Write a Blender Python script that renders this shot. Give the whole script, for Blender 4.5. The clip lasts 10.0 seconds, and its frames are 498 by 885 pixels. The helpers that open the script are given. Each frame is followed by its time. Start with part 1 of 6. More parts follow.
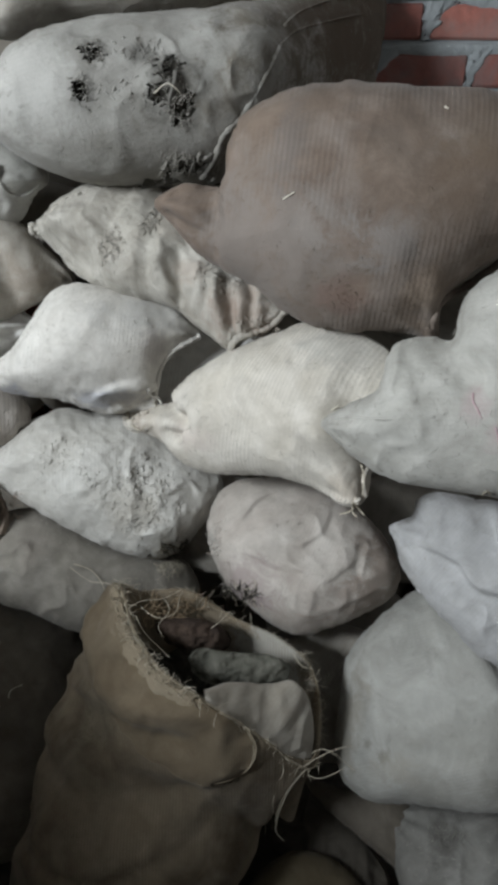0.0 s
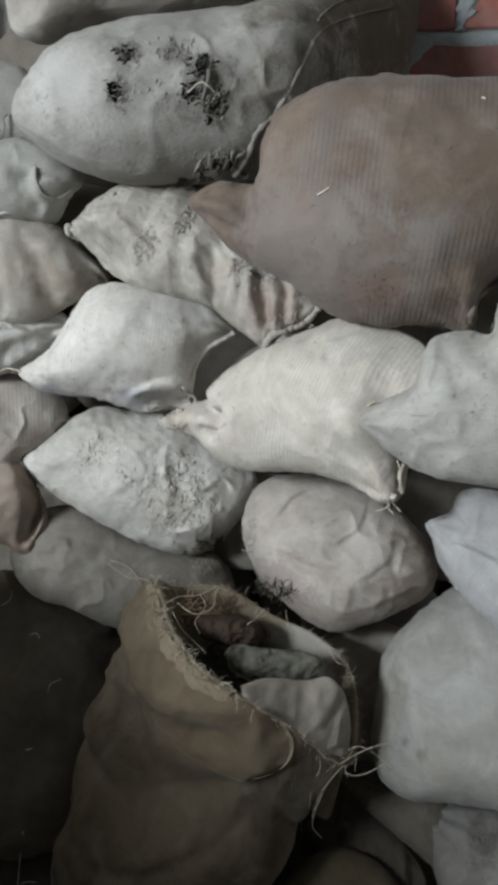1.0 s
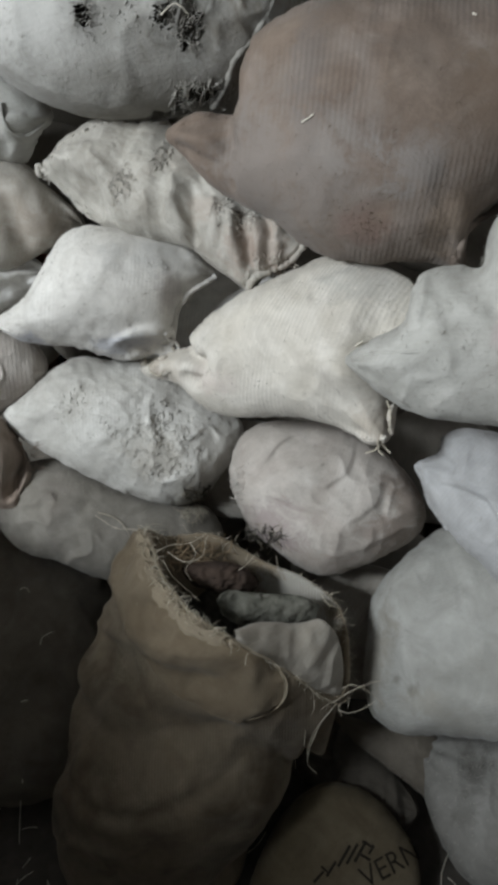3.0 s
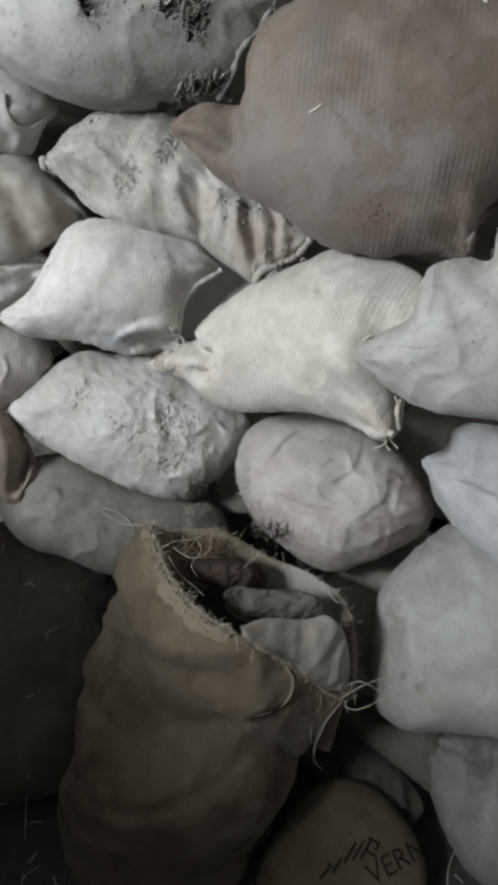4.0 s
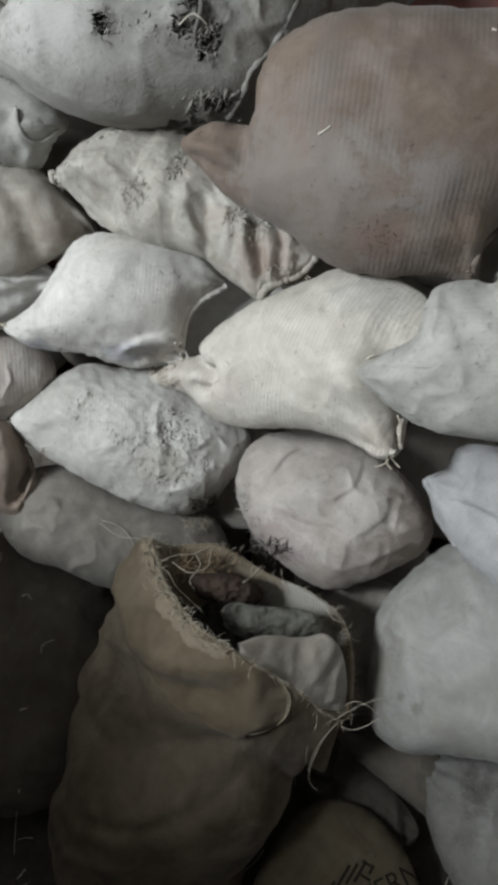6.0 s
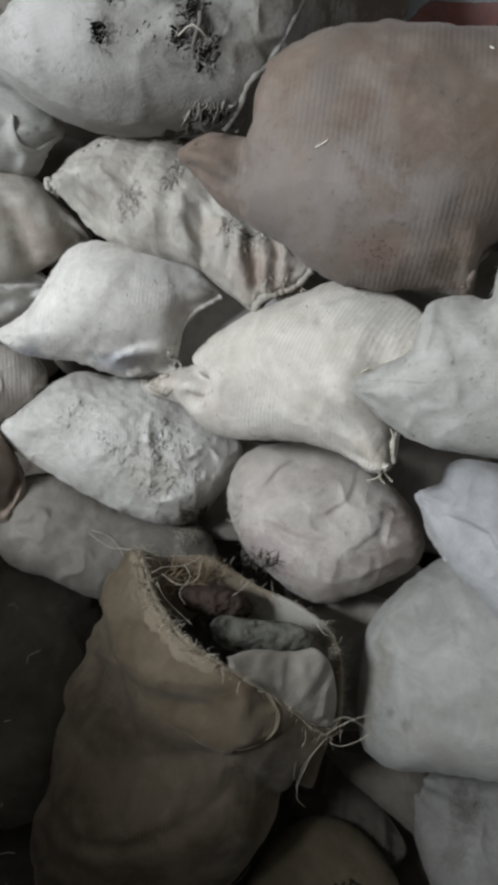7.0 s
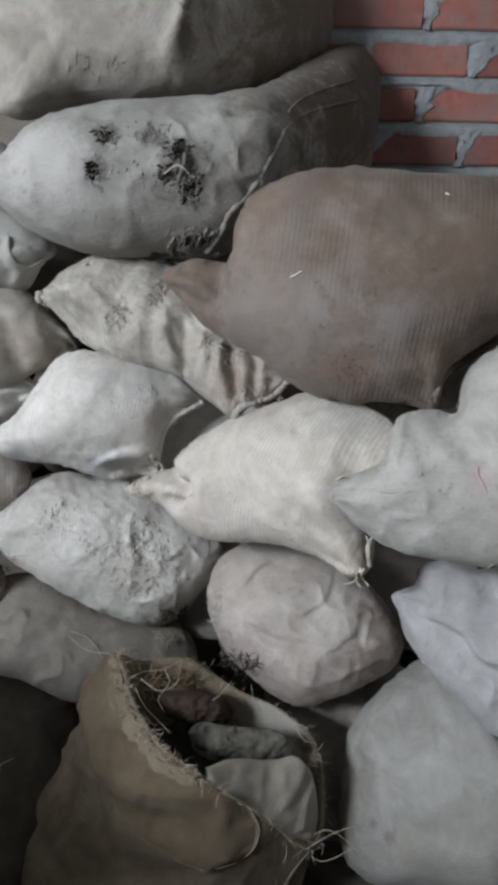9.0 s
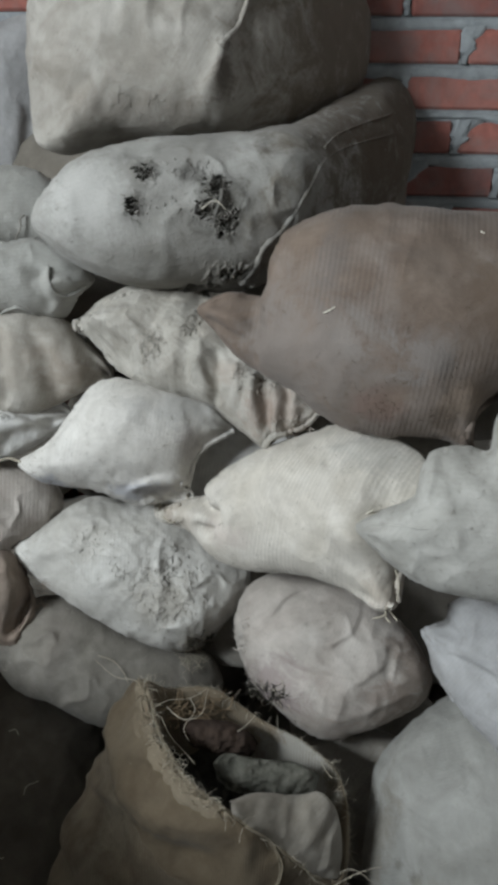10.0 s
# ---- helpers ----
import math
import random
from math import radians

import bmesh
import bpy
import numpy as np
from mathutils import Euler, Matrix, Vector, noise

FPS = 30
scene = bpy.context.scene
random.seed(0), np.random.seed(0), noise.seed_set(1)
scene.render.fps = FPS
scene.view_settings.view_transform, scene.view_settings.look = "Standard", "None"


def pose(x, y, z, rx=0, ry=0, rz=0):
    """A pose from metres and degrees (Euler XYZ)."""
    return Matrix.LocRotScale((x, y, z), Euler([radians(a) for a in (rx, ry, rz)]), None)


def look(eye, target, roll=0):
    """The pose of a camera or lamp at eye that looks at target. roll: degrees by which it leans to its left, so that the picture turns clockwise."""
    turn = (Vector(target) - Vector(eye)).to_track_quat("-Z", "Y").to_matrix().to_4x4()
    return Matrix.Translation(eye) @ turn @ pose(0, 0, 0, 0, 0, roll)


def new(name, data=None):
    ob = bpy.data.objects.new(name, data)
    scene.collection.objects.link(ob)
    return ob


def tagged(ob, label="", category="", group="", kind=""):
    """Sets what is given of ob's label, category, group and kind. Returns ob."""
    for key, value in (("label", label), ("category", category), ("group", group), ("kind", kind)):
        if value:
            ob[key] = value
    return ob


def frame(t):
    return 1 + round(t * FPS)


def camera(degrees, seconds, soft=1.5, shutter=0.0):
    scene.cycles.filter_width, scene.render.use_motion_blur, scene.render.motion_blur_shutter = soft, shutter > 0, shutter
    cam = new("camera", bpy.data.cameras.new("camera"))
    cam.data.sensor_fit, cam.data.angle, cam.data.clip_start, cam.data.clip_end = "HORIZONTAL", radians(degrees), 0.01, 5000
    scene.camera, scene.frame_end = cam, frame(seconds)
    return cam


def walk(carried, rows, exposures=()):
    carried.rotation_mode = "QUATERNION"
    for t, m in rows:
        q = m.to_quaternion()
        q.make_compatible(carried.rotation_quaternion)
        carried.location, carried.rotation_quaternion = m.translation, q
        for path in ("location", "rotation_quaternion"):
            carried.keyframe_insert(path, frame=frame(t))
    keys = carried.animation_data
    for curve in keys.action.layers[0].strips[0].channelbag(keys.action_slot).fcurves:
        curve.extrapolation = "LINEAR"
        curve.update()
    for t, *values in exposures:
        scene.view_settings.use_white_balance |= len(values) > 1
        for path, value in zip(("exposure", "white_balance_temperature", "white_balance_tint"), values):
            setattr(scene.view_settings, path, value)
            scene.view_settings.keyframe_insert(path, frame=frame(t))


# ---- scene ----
cam = camera(40.7, 10.0, soft=4.4, shutter=0.4)
PATH = [
    (0, (0.0023, 0.0009, 1.4600), (0.0053, 1.7856, 0.5574), 0.10),
    (0.5, (-0.0018, -0.0005, 1.4559), (0.0041, 1.7922, 0.5693), 0.00),
    (1, (-0.0041, -0.0021, 1.4593), (-0.0938, 1.7782, 0.5524), -1.57),
    (1.5, (-0.0114, -0.0034, 1.4540), (-0.0093, 1.7567, 0.5042), -1.24),
    (2, (-0.0083, -0.0036, 1.4549), (0.0310, 1.7608, 0.5140), -1.30),
    (2.5, (-0.0126, 0.0007, 1.4446), (-0.0260, 1.7364, 0.4510), -1.81),
    (4, (-0.0171, 0.0151, 1.4341), (-0.0680, 1.7222, 0.3933), -2.58),
    (4.5, (-0.0230, 0.0169, 1.4327), (-0.0939, 1.7270, 0.3981), -2.42),
    (5, (-0.0204, 0.0138, 1.4331), (-0.0614, 1.7315, 0.4095), -1.74),
    (5.5, (-0.0215, 0.0119, 1.4357), (-0.0639, 1.7385, 0.4271), -1.52),
    (7, (-0.0246, 0.0232, 1.4359), (-0.0437, 1.7671, 0.4569), 0.10),
    (7.5, (-0.0227, 0.0170, 1.4595), (-0.0003, 1.8218, 0.5980), 0.61),
    (8, (-0.0176, 0.0092, 1.4765), (0.0520, 1.8311, 0.6545), 0.67),
    (8.5, (-0.0152, 0.0076, 1.4788), (0.0947, 1.8396, 0.6840), 0.87),
    (9, (-0.0226, 0.0088, 1.4864), (0.0132, 1.8575, 0.7242), 0.85),
    (9.5, (-0.0241, 0.0099, 1.4924), (-0.0277, 1.8656, 0.7464), 0.31),
    (10, (-0.0271, 0.0100, 1.5071), (-0.0764, 1.8785, 0.7956), 1.00),
]
EXPOSURES = [(0.0, -0.03, 6500, 10), (5.5, 0.0, 6500, 10), (7.0, 0.0, 6450, 12), (8.0, -0.05, 6300, 14), (8.6, -0.07, 6300, 15), (9.5, -0.1, 6450, 11), (10.0, -0.13, 6450, 9)]
walk(cam, [(t, look(eye, target, roll)) for t, eye, target, roll in PATH], EXPOSURES)

# ---- light: daylight through one opening behind the camera ----
world = bpy.data.worlds.new("world")
scene.world = world
world.use_nodes = True
_bg = world.node_tree.nodes["Background"]
_sky = world.node_tree.nodes.new("ShaderNodeTexSky")
_sky.sky_type = "NISHITA"
_sky.sun_disc = False
_sky.sun_elevation = radians(40)
_sky.sun_rotation = radians(200)
world.node_tree.links.new(_sky.outputs["Color"], _bg.inputs["Color"])
_bg.inputs["Strength"].default_value = 0.12

WIN_X, WIN_Y, WIN_Z, WIN_W, WIN_H = -1.7, -0.45, 2.13, 0.75, 0.6
lamp_data = bpy.data.lights.new("daylight", "AREA")
lamp_data.shape = "RECTANGLE"
lamp_data.size, lamp_data.size_y = WIN_W - 0.06, WIN_H - 0.06
lamp_data.energy = 81.0
lamp_data.color = (0.90, 0.96, 1.0)
lamp = new("daylight", lamp_data)
lamp.matrix_world = look((WIN_X - 0.05, WIN_Y, WIN_Z), (-0.1, 1.0, 0.95))


# ---- helpers for shapes ----
LATTICES = {}


def lattice(seed):
    if seed not in LATTICES:
        LATTICES[seed] = np.random.RandomState(seed).rand(256, 256)
    return LATTICES[seed]


def value_noise(x, y, seed):
    """Smooth noise from -1 to 1 at arrays x and y."""
    g = lattice(seed)
    xi, yi = np.floor(x).astype(int), np.floor(y).astype(int)
    fx, fy = x - xi, y - yi
    fx, fy = fx * fx * fx * (fx * (fx * 6 - 15) + 10), fy * fy * fy * (fy * (fy * 6 - 15) + 10)
    a, b = g[xi % 256, yi % 256], g[(xi + 1) % 256, yi % 256]
    c, d = g[xi % 256, (yi + 1) % 256], g[(xi + 1) % 256, (yi + 1) % 256]
    return 2 * ((a * (1 - fx) + b * fx) * (1 - fy) + (c * (1 - fx) + d * fx) * fy) - 1


def spline(points, count, closed=True):
    """A smooth curve through the points, evenly sampled."""
    p = np.array(points, float)
    n = len(p)
    out = []
    spans = n if closed else n - 1
    for i in range(spans):
        if closed:
            a, b, c, d = p[(i - 1) % n], p[i], p[(i + 1) % n], p[(i + 2) % n]
        else:
            a, b, c, d = p[max(i - 1, 0)], p[i], p[i + 1], p[min(i + 2, n - 1)]
        t1 = max(np.linalg.norm(b - a), 1e-6) ** 0.5
        t2 = t1 + max(np.linalg.norm(c - b), 1e-6) ** 0.5
        t3 = t2 + max(np.linalg.norm(d - c), 1e-6) ** 0.5
        for t in np.linspace(t1, t2, 24, endpoint=False):
            a1 = (t1 - t) / t1 * a + t / t1 * b
            a2 = (t2 - t) / (t2 - t1) * b + (t - t1) / (t2 - t1) * c
            a3 = (t3 - t) / (t3 - t2) * c + (t - t2) / (t3 - t2) * d
            b1 = (t2 - t) / t2 * a1 + t / t2 * a2
            b2 = (t3 - t) / (t3 - t1) * a2 + (t - t1) / (t3 - t1) * a3
            out.append((t2 - t) / (t2 - t1) * b1 + (t - t1) / (t2 - t1) * b2)
    out = np.array(out + ([out[0]] if closed else [p[-1]]))
    s = np.concatenate([[0], np.cumsum(np.linalg.norm(np.diff(out, axis=0), axis=1))])
    at = np.linspace(0, s[-1], count, endpoint=not closed)
    return np.stack([np.interp(at, s, out[:, k]) for k in range(p.shape[1])], axis=1)


def mesh_from(name, verts, faces, material, smooth=True):
    me = bpy.data.meshes.new(name)
    me.from_pydata([tuple(v) for v in verts], [], faces)
    me.polygons.foreach_set("use_smooth", [smooth] * len(me.polygons))
    if material:
        me.materials.append(material)
    me.update()
    return me


def part_mesh(name, me, parent, label=""):
    """One mesh as a part under a thing, placed in the thing's own axes."""
    ob = new(name, me)
    ob.parent = parent
    if label:
        tagged(ob, label)
    return ob


def tube(points, radius, count=24, sides=6, taper=0.0, lumpy=0.0, seed=1, closed=False):
    """Vertices and faces of a round strand along a smooth curve."""
    p = spline(points, count, closed)
    rnd = np.random.RandomState(seed)
    verts, faces = [], []
    tang = np.gradient(p, axis=0)
    ref = np.array([0.31, 0.17, 0.93])
    for i in range(count):
        t = tang[i] / max(np.linalg.norm(tang[i]), 1e-9)
        a = np.cross(t, ref)
        a /= max(np.linalg.norm(a), 1e-9)
        b = np.cross(t, a)
        r = radius * (1 - taper * i / (count - 1)) * (1 + lumpy * rnd.uniform(-1, 1))
        for k in range(sides):
            w = 2 * math.pi * k / sides
            verts.append(p[i] + r * (math.cos(w) * a + math.sin(w) * b))
    last = count if closed else count - 1
    for i in range(last):
        j = (i + 1) % count
        for k in range(sides):
            m = (k + 1) % sides
            faces.append((i * sides + k, i * sides + m, j * sides + m, j * sides + k))
    if not closed:
        faces.append(tuple(range(sides))[::-1])
        faces.append(tuple((count - 1) * sides + k for k in range(sides)))
    return verts, faces


def joined(pieces):
    verts, faces = [], []
    for v, f in pieces:
        base = len(verts)
        verts.extend(v)
        faces.extend([tuple(i + base for i in face) for face in f])
    return verts, faces


# ---- materials ----
def nodes_of(name):
    m = bpy.data.materials.new(name)
    m.use_nodes = True
    nt = m.node_tree
    return m, nt, nt.nodes["Principled BSDF"]


def add(nt, kind, **inputs):
    n = nt.nodes.new(kind)
    for key, value in inputs.items():
        n.inputs[key.replace("_", " ")].default_value = value
    return n


def ramp(nt, source, lo, hi, c0, c1):
    r = nt.nodes.new("ShaderNodeValToRGB")
    r.color_ramp.elements[0].position, r.color_ramp.elements[1].position = lo, hi
    r.color_ramp.elements[0].color, r.color_ramp.elements[1].color = (*c0, 1), (*c1, 1)
    nt.links.new(source, r.inputs["Fac"])
    return r.outputs["Color"]


def mixed(nt, fac, a, b, mode="MIX"):
    n = nt.nodes.new("ShaderNodeMix")
    n.data_type, n.blend_type = "RGBA", mode
    for index, value in ((0, fac), (6, a), (7, b)):
        if isinstance(value, bpy.types.NodeSocket):
            nt.links.new(value, n.inputs[index])
        else:
            n.inputs[index].default_value = value if index == 0 else (*value, 1)
    return n.outputs[2]


def scalar(nt, op, a, b):
    n = nt.nodes.new("ShaderNodeMath")
    n.operation = op
    for index, value in ((0, a), (1, b)):
        if isinstance(value, bpy.types.NodeSocket):
            nt.links.new(value, n.inputs[index])
        else:
            n.inputs[index].default_value = value
    return n.outputs[0]


def noise_out(nt, coord, scale, detail=4, rough=0.55, distortion=0.0):
    n = add(nt, "ShaderNodeTexNoise", Scale=scale, Detail=detail, Roughness=rough, Distortion=distortion)
    nt.links.new(coord, n.inputs["Vector"])
    return n.outputs["Fac"]


def cloth(name, base, stain, dust=(0.62, 0.60, 0.56), dusty=0.35, rib_angle=0.0, rib_pitch=0.009, rib=0.5, offset=0.0, stained=0.6, cover=0.0, stains_and_shading=()):
    """Dusty woven sack cloth: ribs of the weave, stained and shaded patches, specks and a film of dust."""
    m, nt, bsdf = nodes_of(name)
    tc = nt.nodes.new("ShaderNodeTexCoord")
    mp = nt.nodes.new("ShaderNodeMapping")
    mp.inputs["Location"].default_value = (offset, offset * 0.7, offset * 1.3)
    nt.links.new(tc.outputs["Object"], mp.inputs["Vector"])
    co = mp.outputs["Vector"]
    big = noise_out(nt, co, 7.0, 5, 0.6, 0.4)
    mid = noise_out(nt, co, 28.0, 5, 0.65)
    fine = noise_out(nt, co, 170.0, 3, 0.6)
    speck = noise_out(nt, co, 95.0, 2, 0.5)
    patch = noise_out(nt, co, 11.0, 3, 0.55, 0.8)
    col = mixed(nt, scalar(nt, "MULTIPLY", ramp(nt, big, 0.42, 0.68, (0, 0, 0), (1, 1, 1)), stained), base, stain)
    dustmask = scalar(nt, "MULTIPLY", ramp(nt, patch, 0.40, 0.66, (0, 0, 0), (1, 1, 1)), dusty)
    col = mixed(nt, dustmask, col, dust)
    col = mixed(nt, ramp(nt, mid, 0.3, 0.75, (0.0,) * 3, (0.22,) * 3), col, tuple(0.6 * v for v in stain))
    col = mixed(nt, ramp(nt, speck, 0.72, 0.82, (0.0,) * 3, (0.22,) * 3), col, tuple(0.35 * v for v in stain))
    blot = noise_out(nt, co, 15.0, 6, 0.7, 0.9)
    col = mixed(nt, 1.0, col, ramp(nt, blot, 0.30, 0.70, (0.80, 0.79, 0.775), (1.10, 1.10, 1.10)), "MULTIPLY")
    grime = noise_out(nt, co, 46.0, 4, 0.75, 1.2)
    col = mixed(nt, ramp(nt, grime, 0.60, 0.76, (0.0,) * 3, (0.36,) * 3), col, tuple(0.5 * v for v in stain))
    # single patches, real marks and painted shading alike: place and radii in cm, strength, colour
    for su, sv, ru, rv, strength, colour in stains_and_shading:
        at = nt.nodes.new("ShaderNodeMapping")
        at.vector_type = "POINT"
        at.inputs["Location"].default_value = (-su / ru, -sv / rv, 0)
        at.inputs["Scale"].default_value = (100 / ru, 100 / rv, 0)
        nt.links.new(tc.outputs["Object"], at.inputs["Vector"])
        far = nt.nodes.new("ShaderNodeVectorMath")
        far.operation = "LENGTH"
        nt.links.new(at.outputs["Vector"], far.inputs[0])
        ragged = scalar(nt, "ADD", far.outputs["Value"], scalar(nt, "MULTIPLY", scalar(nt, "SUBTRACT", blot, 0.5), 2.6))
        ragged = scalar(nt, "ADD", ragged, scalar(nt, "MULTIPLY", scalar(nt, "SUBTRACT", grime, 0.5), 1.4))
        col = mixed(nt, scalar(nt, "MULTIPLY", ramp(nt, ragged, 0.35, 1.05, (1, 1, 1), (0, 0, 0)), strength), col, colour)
    # ribs
    turn = nt.nodes.new("ShaderNodeMapping")
    turn.inputs["Rotation"].default_value = (0, 0, radians(rib_angle))
    nt.links.new(tc.outputs["Object"], turn.inputs["Vector"])
    wave = add(nt, "ShaderNodeTexWave", Scale=0.31416 / rib_pitch, Distortion=1.2, Detail=2.0, Detail_Scale=0.5)
    wave.bands_direction = "X"
    nt.links.new(turn.outputs["Vector"], wave.inputs["Vector"])
    shown = scalar(nt, "MULTIPLY", ramp(nt, noise_out(nt, co, 5.5, 2), 0.44 - cover, 0.60 - cover, (0.0,) * 3, (1, 1, 1)), rib)
    ribs = scalar(nt, "MULTIPLY", wave.outputs["Fac"], shown)
    col = mixed(nt, scalar(nt, "MULTIPLY", ribs, 0.22), col, tuple(0.45 * v for v in base))
    nt.links.new(col, bsdf.inputs["Base Color"])
    # coarse threads, clumps of lint and small creases
    thread = noise_out(nt, turn.outputs["Vector"], 330.0, 2, 0.6)
    crease = noise_out(nt, co, 62.0, 3, 0.6, 1.6)
    height = scalar(nt, "ADD", scalar(nt, "MULTIPLY", ribs, -0.16), scalar(nt, "MULTIPLY", fine, 0.30))
    height = scalar(nt, "ADD", height, scalar(nt, "MULTIPLY", thread, 0.14))
    height = scalar(nt, "ADD", height, scalar(nt, "MULTIPLY", scalar(nt, "ABSOLUTE", scalar(nt, "SUBTRACT", crease, 0.5), 0.0), 0.8))
    height = scalar(nt, "ADD", height, scalar(nt, "MULTIPLY", mid, 0.55))
    bump = add(nt, "ShaderNodeBump", Strength=0.42, Distance=0.004)
    nt.links.new(height, bump.inputs["Height"])
    nt.links.new(bump.outputs["Normal"], bsdf.inputs["Normal"])
    bsdf.inputs["Roughness"].default_value = 0.95
    bsdf.inputs["Specular IOR Level"].default_value = 0.12
    bsdf.inputs["Sheen Weight"].default_value = 0.08
    return m


def grainy(name, base, other, scale=20.0, bump_by=0.5, rough=0.9, distance=0.004):
    m, nt, bsdf = nodes_of(name)
    tc = nt.nodes.new("ShaderNodeTexCoord")
    co = tc.outputs["Object"]
    a = noise_out(nt, co, scale, 6, 0.65, 0.3)
    b = noise_out(nt, co, scale * 0.21, 3)
    col = mixed(nt, ramp(nt, a, 0.35, 0.68, (0, 0, 0), (1, 1, 1)), base, other)
    col = mixed(nt, ramp(nt, b, 0.35, 0.7, (0, 0, 0), (0.6,) * 3), col, tuple(0.6 * v for v in base))
    nt.links.new(col, bsdf.inputs["Base Color"])
    bump = add(nt, "ShaderNodeBump", Strength=bump_by, Distance=distance)
    nt.links.new(a, bump.inputs["Height"])
    nt.links.new(bump.outputs["Normal"], bsdf.inputs["Normal"])
    bsdf.inputs["Roughness"].default_value = rough
    bsdf.inputs["Specular IOR Level"].default_value = 0.2
    return m


def sooty_brick(name):
    """Fired brick with a film of grey cement dust, darker and lighter from piece to piece."""
    m, nt, bsdf = nodes_of(name)
    co = nt.nodes.new("ShaderNodeNewGeometry").outputs["Position"]
    each = nt.nodes.new("ShaderNodeObjectInfo").outputs["Random"]
    a, b, c = noise_out(nt, co, 34.0, 6, 0.65, 0.3), noise_out(nt, co, 9.0, 5, 0.6, 0.7), noise_out(nt, co, 4.0, 3, 0.6)
    col = mixed(nt, ramp(nt, a, 0.35, 0.68, (0, 0, 0), (1, 1, 1)), (0.42, 0.175, 0.145), (0.30, 0.13, 0.11))
    col = mixed(nt, scalar(nt, "MULTIPLY", ramp(nt, b, 0.44, 0.66, (0, 0, 0), (1, 1, 1)), 0.65), col, (0.27, 0.225, 0.215))
    col = mixed(nt, ramp(nt, c, 0.48, 0.70, (0, 0, 0), (0.5,) * 3), col, (0.16, 0.10, 0.09))
    col = mixed(nt, 1.0, col, ramp(nt, each, 0.0, 1.0, (0.78, 0.78, 0.80), (1.14, 1.08, 1.05)), "MULTIPLY")
    nt.links.new(col, bsdf.inputs["Base Color"])
    bump = add(nt, "ShaderNodeBump", Strength=0.5, Distance=0.004)
    nt.links.new(a, bump.inputs["Height"])
    nt.links.new(bump.outputs["Normal"], bsdf.inputs["Normal"])
    bsdf.inputs["Roughness"].default_value = 0.95
    bsdf.inputs["Specular IOR Level"].default_value = 0.15
    return m


